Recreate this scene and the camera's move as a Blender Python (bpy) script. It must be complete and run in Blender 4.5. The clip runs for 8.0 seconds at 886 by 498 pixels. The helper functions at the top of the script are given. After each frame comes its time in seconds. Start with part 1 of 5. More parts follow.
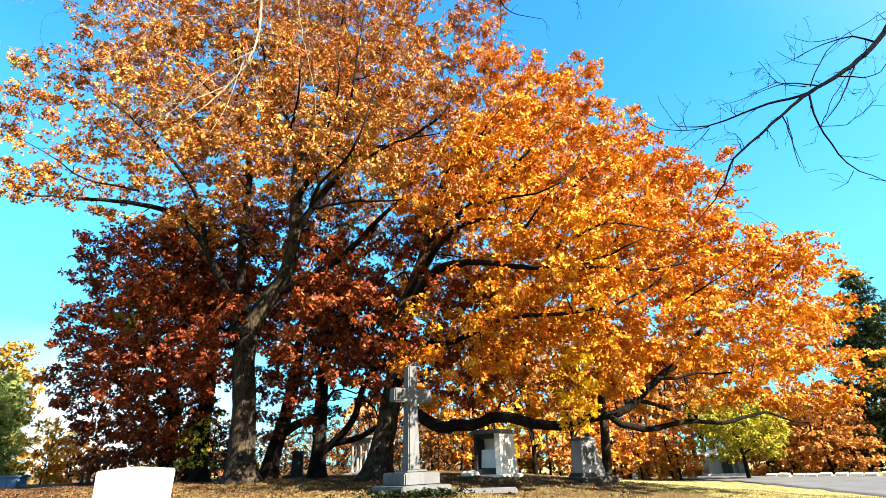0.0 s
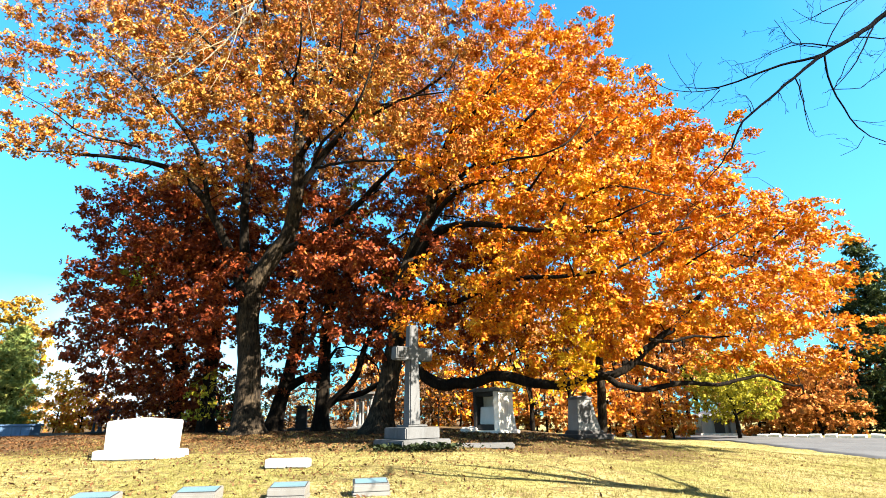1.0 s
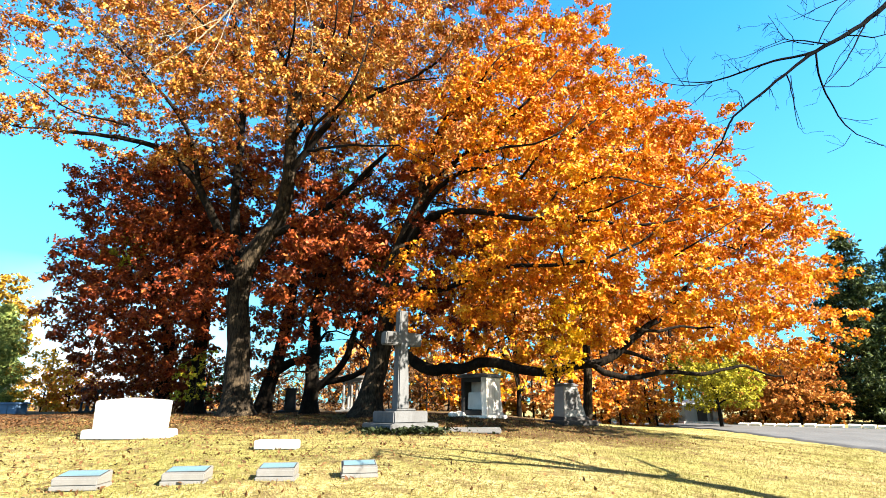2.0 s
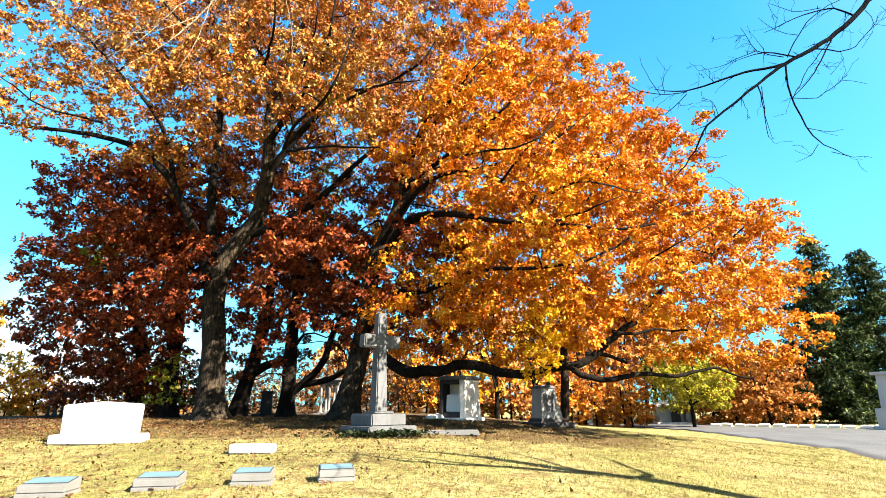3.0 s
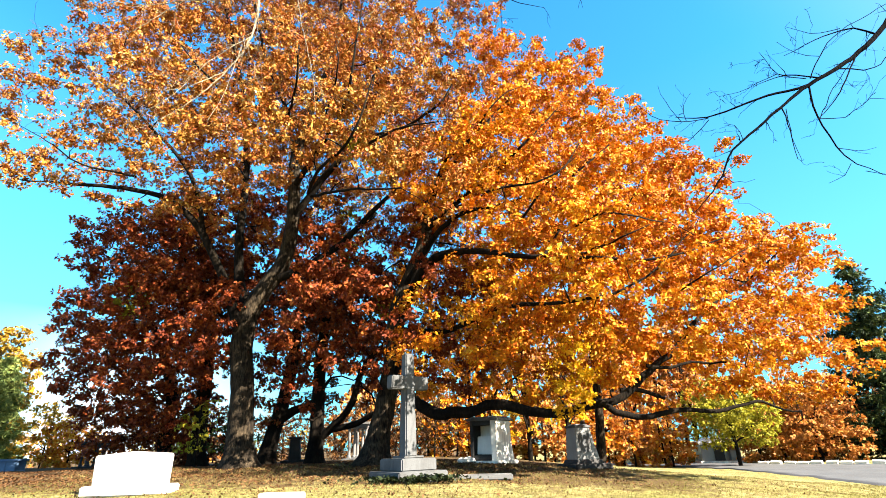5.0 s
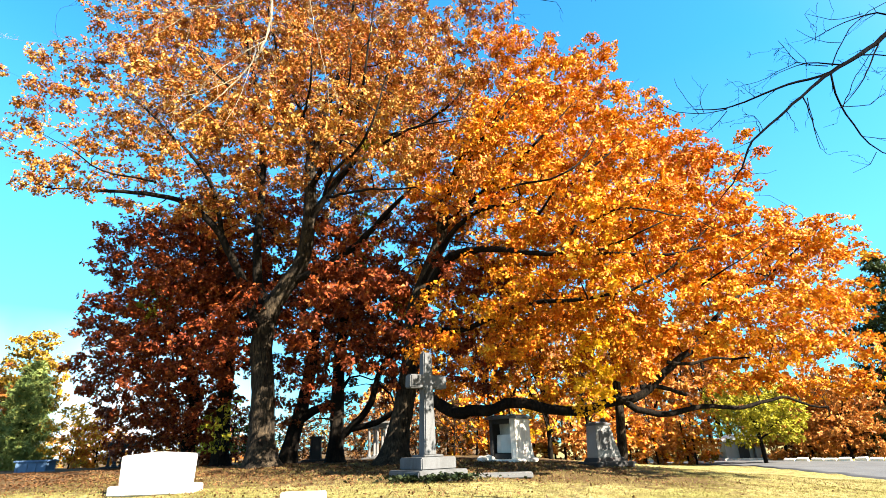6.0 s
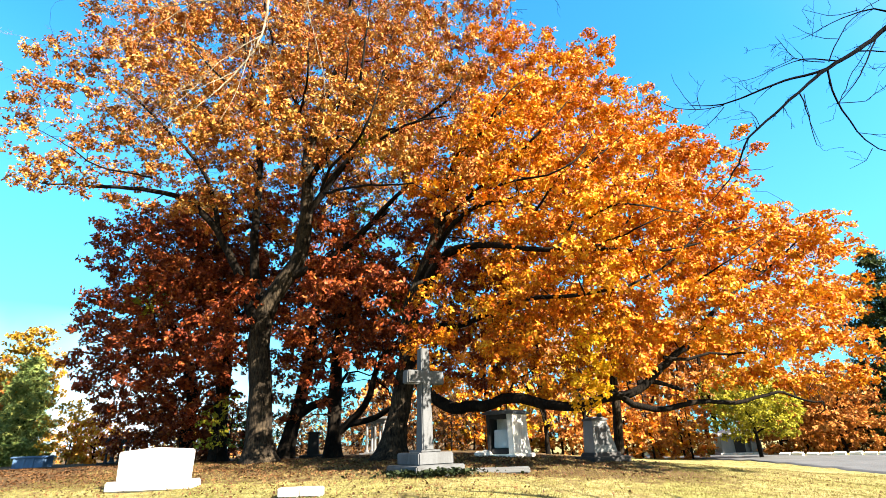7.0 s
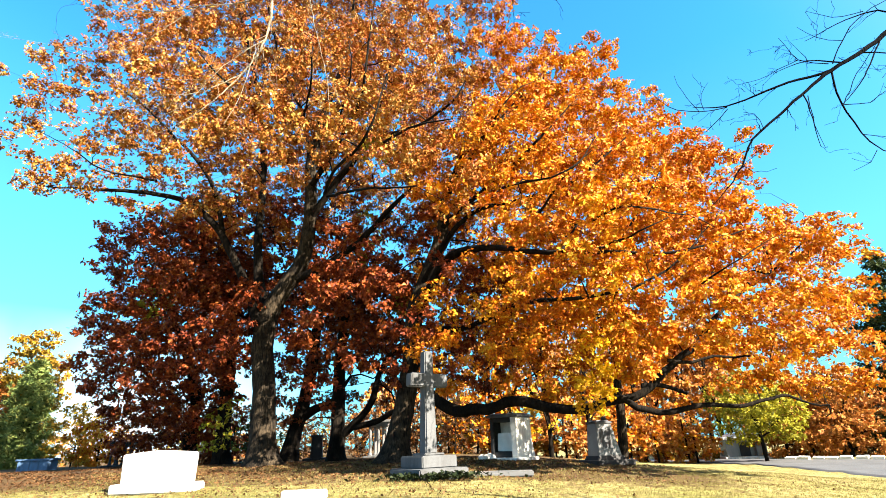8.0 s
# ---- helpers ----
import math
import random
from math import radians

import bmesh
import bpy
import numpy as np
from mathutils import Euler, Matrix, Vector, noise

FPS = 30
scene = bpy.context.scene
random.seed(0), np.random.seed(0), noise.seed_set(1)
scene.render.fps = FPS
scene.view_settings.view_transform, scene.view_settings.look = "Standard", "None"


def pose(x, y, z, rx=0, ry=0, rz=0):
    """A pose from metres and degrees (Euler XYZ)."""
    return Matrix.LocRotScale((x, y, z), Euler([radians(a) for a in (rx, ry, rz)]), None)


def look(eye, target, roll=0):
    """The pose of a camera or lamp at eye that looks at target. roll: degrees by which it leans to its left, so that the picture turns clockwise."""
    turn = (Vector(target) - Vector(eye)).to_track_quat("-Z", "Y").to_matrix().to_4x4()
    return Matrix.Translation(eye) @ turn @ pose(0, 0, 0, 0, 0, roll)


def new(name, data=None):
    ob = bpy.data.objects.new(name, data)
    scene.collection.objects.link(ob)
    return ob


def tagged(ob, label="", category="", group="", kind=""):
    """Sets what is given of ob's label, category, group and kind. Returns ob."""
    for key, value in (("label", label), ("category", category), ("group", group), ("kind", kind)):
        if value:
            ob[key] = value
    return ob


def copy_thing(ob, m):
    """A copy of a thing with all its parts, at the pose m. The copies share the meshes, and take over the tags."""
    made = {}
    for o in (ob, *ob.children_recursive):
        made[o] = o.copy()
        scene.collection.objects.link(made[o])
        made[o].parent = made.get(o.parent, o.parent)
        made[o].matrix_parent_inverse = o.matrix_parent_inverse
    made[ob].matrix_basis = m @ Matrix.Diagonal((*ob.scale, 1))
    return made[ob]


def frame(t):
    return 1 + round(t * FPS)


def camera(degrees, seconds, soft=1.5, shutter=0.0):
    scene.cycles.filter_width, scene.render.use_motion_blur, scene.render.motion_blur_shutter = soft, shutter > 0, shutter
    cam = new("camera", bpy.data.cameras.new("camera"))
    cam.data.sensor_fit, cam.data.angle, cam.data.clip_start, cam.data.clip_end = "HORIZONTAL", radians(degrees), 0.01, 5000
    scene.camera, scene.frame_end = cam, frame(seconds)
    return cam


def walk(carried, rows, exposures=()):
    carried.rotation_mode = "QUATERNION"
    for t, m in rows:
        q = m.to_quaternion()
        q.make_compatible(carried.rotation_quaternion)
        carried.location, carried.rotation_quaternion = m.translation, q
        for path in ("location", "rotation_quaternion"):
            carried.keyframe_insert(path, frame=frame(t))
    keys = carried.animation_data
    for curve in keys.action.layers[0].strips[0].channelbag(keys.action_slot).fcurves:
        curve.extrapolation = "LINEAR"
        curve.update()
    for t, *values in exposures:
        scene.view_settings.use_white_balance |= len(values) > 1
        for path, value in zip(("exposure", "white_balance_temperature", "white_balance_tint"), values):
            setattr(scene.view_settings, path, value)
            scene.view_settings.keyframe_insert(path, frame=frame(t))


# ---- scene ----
cam = camera(81.5, 8.0, soft=0.6)


def stance(x, y, z, yaw, pitch, roll):
    """A camera pose from its place, its yaw to the left, its pitch up and its roll, in degrees."""
    return pose(x, y, z, 0, 0, yaw) @ pose(0, 0, 0, 90 + pitch, 0, 0) @ pose(0, 0, 0, 0, 0, roll)


walk(cam, (
    (0.0, stance(0.011, 0.035, 1.608, -0.44, 22.45, -1.96)),
    (0.5, stance(0.012, 0.031, 1.603, -0.21, 20.15, -1.31)),
    (1.0, stance(0.010, 0.029, 1.595, -0.02, 18.18, -1.01)),
    (1.5, stance(0.000, 0.000, 1.600, 0.00, 17.16, -0.50)),
    (1.7, stance(0.004, -0.017, 1.595, -0.33, 16.85, -0.30)),
    (2.8, stance(0.002, -0.040, 1.600, -3.09, 16.46, -0.28)),
    (3.0, stance(0.002, -0.050, 1.608, -3.42, 16.81, -0.39)),
    (3.5, stance(-0.012, -0.026, 1.614, -3.63, 18.49, -0.78)),
    (4.0, stance(-0.018, -0.015, 1.620, -2.88, 19.92, -0.95)),
    (4.5, stance(-0.016, 0.003, 1.625, -1.76, 20.68, -1.25)),
    (4.7, stance(-0.010, 0.004, 1.620, -1.37, 20.98, -1.45)),
    (5.8, stance(-0.004, 0.009, 1.606, 0.99, 21.22, -1.86)),
    (6.0, stance(-0.002, 0.013, 1.609, 1.21, 21.05, -1.97)),
    (6.5, stance(0.010, 0.008, 1.606, 1.18, 20.77, -2.24)),
    (7.0, stance(0.005, 0.012, 1.614, 0.94, 20.56, -2.08)),
    (7.5, stance(0.006, 0.008, 1.614, 0.90, 20.60, -1.95)),
    (8.0, stance(0.006, 0.012, 1.606, 1.32, 20.91, -2.00)),
))

# ---- world, sun, exposure ----
SUN_X, SUN_Y, SUN_ELEVATION = 0.82, -0.57, radians(35)
world = bpy.data.worlds.new("world")
scene.world = world
world.use_nodes = True
wn, wl = world.node_tree.nodes, world.node_tree.links
wn.clear()
sky = wn.new("ShaderNodeTexSky")
sky.sky_type, sky.sun_disc = "NISHITA", False
sky.sun_elevation, sky.sun_rotation = SUN_ELEVATION, math.atan2(SUN_X, SUN_Y)
sky.air_density, sky.dust_density, sky.ozone_density = 1.0, 0.6, 1.2
tint = wn.new("ShaderNodeMix")
tint.data_type, tint.blend_type = "RGBA", "MULTIPLY"
tint.inputs["Factor"].default_value = 1.0
tint.inputs[7].default_value = (0.14, 0.56, 0.74, 1)
wl.new(sky.outputs[0], tint.inputs[6])
# thin bright cloud low over the horizon
coord = wn.new("ShaderNodeTexCoord")
split = wn.new("ShaderNodeSeparateXYZ")
wl.new(coord.outputs["Generated"], split.inputs[0])
low = wn.new("ShaderNodeMapRange")
low.inputs["From Min"].default_value, low.inputs["From Max"].default_value = 0.22, 0.03
wl.new(split.outputs["Z"], low.inputs["Value"])
puff = wn.new("ShaderNodeTexNoise")
puff.inputs["Scale"].default_value, puff.inputs["Detail"].default_value = 3.0, 5
wl.new(coord.outputs["Generated"], puff.inputs["Vector"])
edge = wn.new("ShaderNodeMapRange")
edge.inputs["From Min"].default_value, edge.inputs["From Max"].default_value = 0.3, 0.52
wl.new(puff.outputs["Fac"], edge.inputs["Value"])
veil = wn.new("ShaderNodeMath")
veil.operation = "MULTIPLY"
wl.new(low.outputs[0], veil.inputs[0])
wl.new(edge.outputs[0], veil.inputs[1])
cloud = wn.new("ShaderNodeMix")
cloud.data_type = "RGBA"
cloud.inputs[7].default_value = (3.6, 3.9, 4.1, 1)
west = wn.new("ShaderNodeMapRange")
west.inputs["From Min"].default_value, west.inputs["From Max"].default_value = -0.25, -0.55
wl.new(split.outputs["X"], west.inputs["Value"])
thin_veil = wn.new("ShaderNodeMath")
thin_veil.operation = "MULTIPLY"
wl.new(veil.outputs[0], thin_veil.inputs[0])
wl.new(west.outputs[0], thin_veil.inputs[1])
wl.new(thin_veil.outputs[0], cloud.inputs["Factor"])
haze_low = wn.new("ShaderNodeMapRange")
haze_low.inputs["From Min"].default_value, haze_low.inputs["From Max"].default_value, haze_low.inputs["To Max"].default_value = 0.6, 0.02, 0.62
wl.new(split.outputs["Z"], haze_low.inputs["Value"])
haze = wn.new("ShaderNodeMix")
haze.data_type = "RGBA"
haze.inputs[7].default_value = (0.5, 1.08, 1.36, 1)
wl.new(haze_low.outputs[0], haze.inputs["Factor"])
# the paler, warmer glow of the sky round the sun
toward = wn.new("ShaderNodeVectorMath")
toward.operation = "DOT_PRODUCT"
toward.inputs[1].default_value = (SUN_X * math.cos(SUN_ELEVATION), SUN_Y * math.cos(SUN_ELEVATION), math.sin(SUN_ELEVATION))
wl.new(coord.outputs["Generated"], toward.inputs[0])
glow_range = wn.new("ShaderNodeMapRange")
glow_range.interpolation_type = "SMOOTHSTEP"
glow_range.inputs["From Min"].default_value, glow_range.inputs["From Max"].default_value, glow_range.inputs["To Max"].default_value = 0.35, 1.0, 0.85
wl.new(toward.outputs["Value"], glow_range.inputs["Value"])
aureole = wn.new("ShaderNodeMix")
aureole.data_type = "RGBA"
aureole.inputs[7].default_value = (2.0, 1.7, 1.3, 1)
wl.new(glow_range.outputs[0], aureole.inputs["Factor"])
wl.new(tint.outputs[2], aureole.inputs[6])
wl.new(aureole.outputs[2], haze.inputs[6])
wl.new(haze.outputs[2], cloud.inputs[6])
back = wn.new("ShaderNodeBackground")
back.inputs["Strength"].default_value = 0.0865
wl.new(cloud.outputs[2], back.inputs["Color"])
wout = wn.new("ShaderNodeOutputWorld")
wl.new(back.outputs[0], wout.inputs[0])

sun = new("sun", bpy.data.lights.new("sun", "SUN"))
sun.data.energy, sun.data.angle, sun.data.color = 5.0, radians(0.5), (1.0, 0.9, 0.74)
flat = math.cos(SUN_ELEVATION) / math.hypot(SUN_X, SUN_Y)
sun.matrix_world = look((SUN_X * flat * 60, SUN_Y * flat * 60, math.sin(SUN_ELEVATION) * 60), (0, 0, 0))
scene.view_settings.exposure = 3.04


# ---- materials ----
def node_material(name):
    m = bpy.data.materials.new(name)
    m.use_nodes = True
    return m, m.node_tree.nodes, m.node_tree.links, m.node_tree.nodes["Principled BSDF"]


def ramp(nodes, stops):
    r = nodes.new("ShaderNodeValToRGB")
    while len(r.color_ramp.elements) < len(stops):
        r.color_ramp.elements.new(0.5)
    for e, (p, c) in zip(r.color_ramp.elements, stops):
        e.position, e.color = p, (*c, 1)
    return r


def noise_node(nodes, links, vector, scale, detail=4, rough=0.55):
    n = nodes.new("ShaderNodeTexNoise")
    n.inputs["Scale"].default_value, n.inputs["Detail"].default_value, n.inputs["Roughness"].default_value = scale, detail, rough
    links.new(vector, n.inputs["Vector"])
    return n


def mixed(nodes, links, kind, fac, a, b):
    """A colour mix: a and b are sockets or colours, fac a socket or a number."""
    m = nodes.new("ShaderNodeMix")
    m.data_type, m.blend_type = "RGBA", kind
    for socket, v in ((m.inputs["Factor"], fac), (m.inputs[6], a), (m.inputs[7], b)):
        if isinstance(v, (int, float)):
            socket.default_value = v
        elif isinstance(v, tuple):
            socket.default_value = (*v, 1)
        else:
            links.new(v, socket)
    return m.outputs[2]


def bumped(nodes, links, shader, height, strength, distance):
    b = nodes.new("ShaderNodeBump")
    b.inputs["Strength"].default_value, b.inputs["Distance"].default_value = strength, distance
    links.new(height, b.inputs["Height"])
    links.new(b.outputs[0], shader.inputs["Normal"])


def leaf_material(name, stops, patch, patch_amount=0.45, glow=0.3, gloss=0.6):
    """Dry leaves: each one its own tone, patches of the crown another, and some light through the blade."""
    m, n, l, p = node_material(name)
    geo, tex = n.new("ShaderNodeNewGeometry"), n.new("ShaderNodeTexCoord")
    own = ramp(n, stops)
    cluster = noise_node(n, l, tex.outputs["Object"], 2.4, 2)
    spread = n.new("ShaderNodeMapRange")
    spread.inputs["From Min"].default_value, spread.inputs["From Max"].default_value = 0.36, 0.64
    l.new(cluster.outputs["Fac"], spread.inputs["Value"])
    shared = n.new("ShaderNodeMix")
    shared.inputs["Factor"].default_value = 0.5
    l.new(geo.outputs["Random Per Island"], shared.inputs[2])
    l.new(spread.outputs[0], shared.inputs[3])
    l.new(shared.outputs[0], own.inputs[0])
    big = noise_node(n, l, tex.outputs["Object"], 0.33, 3)
    sharp = ramp(n, ((0.42, (0, 0, 0)), (0.62, (1, 1, 1))))
    l.new(big.outputs["Fac"], sharp.inputs[0])
    amount = n.new("ShaderNodeMath")
    amount.operation, amount.inputs[1].default_value = "MULTIPLY", patch_amount
    l.new(sharp.outputs[0], amount.inputs[0])
    base = mixed(n, l, "MIX", amount.outputs[0], own.outputs[0], patch)
    fine = noise_node(n, l, tex.outputs["Object"], 22, 2)
    spots = ramp(n, ((0.3, (0.72, 0.66, 0.6)), (0.65, (1.1, 1.1, 1.1))))
    l.new(fine.outputs["Fac"], spots.inputs[0])
    colour = mixed(n, l, "MULTIPLY", 1.0, base, spots.outputs[0])
    l.new(colour, p.inputs["Base Color"])
    p.inputs["Roughness"].default_value = gloss
    p.inputs["Specular IOR Level"].default_value = 0.15
    through_light = n.new("ShaderNodeBsdfTranslucent")
    l.new(colour, through_light.inputs["Color"])
    mix = n.new("ShaderNodeMixShader")
    mix.inputs[0].default_value = glow
    l.new(p.outputs[0], mix.inputs[1])
    l.new(through_light.outputs[0], mix.inputs[2])
    l.new(mix.outputs[0], n["Material Output"].inputs["Surface"])
    return m


def bark_material(name, dark, light, scale=1.0, shine=0.1):
    m, n, l, p = node_material(name)
    tex = n.new("ShaderNodeTexCoord")
    squash = n.new("ShaderNodeMapping")
    squash.inputs["Scale"].default_value = (9 * scale, 9 * scale, 1.6 * scale)
    l.new(tex.outputs["Object"], squash.inputs["Vector"])
    ridges = noise_node(n, l, squash.outputs[0], 1.6, 6, 0.65)
    stain = noise_node(n, l, tex.outputs["Object"], 2.6, 4, 0.6)
    tone = ramp(n, ((0.35, dark), (0.7, light)))
    l.new(ridges.outputs["Fac"], tone.inputs[0])
    moss = ramp(n, ((0.4, (0.55, 0.55, 0.55)), (0.64, (1.75, 1.7, 1.5))))
    l.new(stain.outputs["Fac"], moss.inputs[0])
    l.new(mixed(n, l, "MULTIPLY", 1.0, tone.outputs[0], moss.outputs[0]), p.inputs["Base Color"])
    p.inputs["Roughness"].default_value = 0.95
    p.inputs["Specular IOR Level"].default_value = shine
    bumped(n, l, p, ridges.outputs["Fac"], 0.9, 0.06)
    return m


def stone_material(name, colour, stain_colour, speckle=0.25, stain_amount=0.5, rough=0.8):
    m, n, l, p = node_material(name)
    tex = n.new("ShaderNodeTexCoord")
    grain = noise_node(n, l, tex.outputs["Object"], 90, 3)
    tone = ramp(n, ((0.3, tuple(c * (1 - speckle) for c in colour)), (0.7, tuple(min(1, c * (1 + speckle * 0.5)) for c in colour))))
    l.new(grain.outputs["Fac"], tone.inputs[0])
    runs = n.new("ShaderNodeMapping")
    runs.inputs["Scale"].default_value = (3.0, 3.0, 0.8)
    l.new(tex.outputs["Object"], runs.inputs["Vector"])
    blot = noise_node(n, l, runs.outputs[0], 1.3, 6, 0.6)
    mask = ramp(n, ((0.45, (0, 0, 0)), (0.7, (stain_amount,) * 3)))
    l.new(blot.outputs["Fac"], mask.inputs[0])
    l.new(mixed(n, l, "MIX", mask.outputs[0], tone.outputs[0], stain_colour), p.inputs["Base Color"])
    p.inputs["Roughness"].default_value = rough
    bumped(n, l, p, grain.outputs["Fac"], 0.35, 0.01)
    return m


OAK_A_LEAF = leaf_material("russet_oak_leaf", ((0.0, (0.036, 0.0054, 0.0018)), (0.26, (0.205, 0.047, 0.006)), (0.55, (0.35, 0.142, 0.018)), (0.8, (0.425, 0.262, 0.055)), (1.0, (0.51, 0.415, 0.18))), (0.216, 0.0405, 0.0054), 0.5, glow=0.1)
OAK_B_LEAF = leaf_material("golden_oak_leaf", ((0.0, (0.058, 0.008, 0.001)), (0.26, (0.355, 0.075, 0.002)), (0.56, (0.575, 0.215, 0.005)), (0.83, (0.67, 0.39, 0.016)), (1.0, (0.73, 0.57, 0.10))), (0.37, 0.074, 0.002), 0.6, glow=0.12)
LEFT_LEAF = leaf_material("dark_red_leaf", ((0.0, (0.041, 0.0066, 0.0033)), (0.45, (0.1722, 0.0312, 0.0066)), (0.8, (0.2706, 0.0697, 0.0115)), (1.0, (0.3608, 0.1722, 0.041))), (0.1066, 0.0164, 0.0066), 0.5, glow=0.16)
# brown made dim: shade behind the grove's trunks is put into the leaf colour
SHADED_BROWN_LEAF = leaf_material("shaded_brown_leaf", ((0.0, (0.0231, 0.0092, 0.004)), (0.6, (0.0726, 0.0317, 0.0092)), (1.0, (0.1584, 0.0792, 0.0198))), (0.0462, 0.0198, 0.0066), 0.5)
YELLOW_LEAF = leaf_material("yellow_leaf", ((0.0, (0.5737, 0.3074, 0.0082)), (0.6, (0.6762, 0.4406, 0.0103)), (1.0, (0.6762, 0.5123, 0.041))), (0.5943, 0.2664, 0.0082), 0.4, glow=0.6)
GREEN_LEAF = leaf_material("yellow_green_leaf", ((0.0, (0.0601, 0.0601, 0.0069)), (0.5, (0.2917, 0.266, 0.0172)), (1.0, (0.532, 0.4805, 0.0386))), (0.1115, 0.0987, 0.0103), 0.4, glow=0.35)
RUST_LEAF = leaf_material("rust_leaf", ((0.0, (0.12, 0.03, 0.007)), (0.5, (0.40, 0.14, 0.024)), (1.0, (0.58, 0.31, 0.07))), (0.35, 0.15, 0.035), 0.5, glow=0.22)
OLIVE_LEAF = leaf_material("olive_leaf", ((0.0, (0.1401, 0.0839, 0.0088)), (0.5, (0.2713, 0.1776, 0.0148)), (1.0, (0.3936, 0.2535, 0.0246))), (0.2999, 0.1401, 0.0127), 0.5)
GREEN_NEEDLE = leaf_material("green_needle", ((0.0, (0.0689, 0.1149, 0.0402)), (0.6, (0.2182, 0.2871, 0.0804)), (1.0, (0.4823, 0.4364, 0.1149))), (0.1608, 0.2297, 0.0689), 0.5, glow=0.25)
NEEDLE = leaf_material("conifer_needle", ((0.0, (0.006, 0.014, 0.005)), (0.55, (0.026, 0.044, 0.012)), (1.0, (0.17, 0.22, 0.055))), (0.02, 0.036, 0.010), 0.4, glow=0.12)
IVY_LEAF = leaf_material("ivy_leaf", ((0.0, (0.0055, 0.0115, 0.0041)), (1.0, (0.0208, 0.03, 0.0092))), (0.0115, 0.0185, 0.0069), 0.4, glow=0.15)
LITTER = leaf_material("fallen_leaf", ((0.0, (0.033, 0.0132, 0.0059)), (0.55, (0.099, 0.0462, 0.0172)), (1.0, (0.2178, 0.1254, 0.0528))), (0.066, 0.033, 0.0158), 0.35, glow=0.15)
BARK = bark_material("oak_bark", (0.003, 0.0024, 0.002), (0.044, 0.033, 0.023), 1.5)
# dark copy of the bark: shade inside the crowns is put into its colour
SHADED_BARK = bark_material("shaded_bark", (0.0023, 0.0018, 0.0014), (0.0105, 0.0075, 0.0052))
# near-black blue: the shaded side of the bare branches painted as their colour
SHADED_TWIG_BARK = bark_material("shaded_twig_bark", (0.0013, 0.0013, 0.002), (0.0026, 0.003, 0.0046), 3.0, 0.02)
PALE_BARK = bark_material("pale_twig_bark", (0.1201, 0.0987, 0.0712), (0.2737, 0.2299, 0.175), 3.0)
# weathering stains, made strong to stand in for leaf shadows dappling the cross too
GRANITE = stone_material("grey_granite", (0.0681, 0.0719, 0.0777), (0.0192, 0.0181, 0.0169), 0.3, 0.8)
PALE_GRANITE = stone_material("pale_granite", (0.398, 0.390, 0.376), (0.275, 0.268, 0.257), 0.12, 0.35, 0.7)
MARKER_STONE = stone_material("marker_granite", (0.1307, 0.13, 0.1294), (0.0769, 0.0722, 0.0657), 0.15, 0.4, 0.28)
WHITE_STONE = stone_material("white_stone", (0.682, 0.671, 0.649), (0.44, 0.429, 0.396), 0.1, 0.4)
MARBLE = stone_material("weathered_marble", (0.7000, 0.6750, 0.6250), (0.1625, 0.1500, 0.1375), 0.12, 0.7)
DARK_STONE = stone_material("dark_stone", (0.0166, 0.0153, 0.0153), (0.0072, 0.0064, 0.0059), 0.3, 0.6)
# grey stone tinted blue: skylight on the shaded tomb is put into its colour
SKYLIT_STONE = stone_material("skylit_grey_stone", (0.0789, 0.1491, 0.2633), (0.0439, 0.0702, 0.1229), 0.2, 0.5)
# blue tint that stands in for sky reflected on the marker tops
SKY_SHEEN = stone_material("sky_sheen_stone", (0.085, 0.15, 0.19), (0.05, 0.075, 0.09), 0.2, 0.5, 0.35)
VERDIGRIS = stone_material("green_bronze", (0.10, 0.26, 0.20), (0.05, 0.11, 0.09), 0.2, 0.5, 0.5)


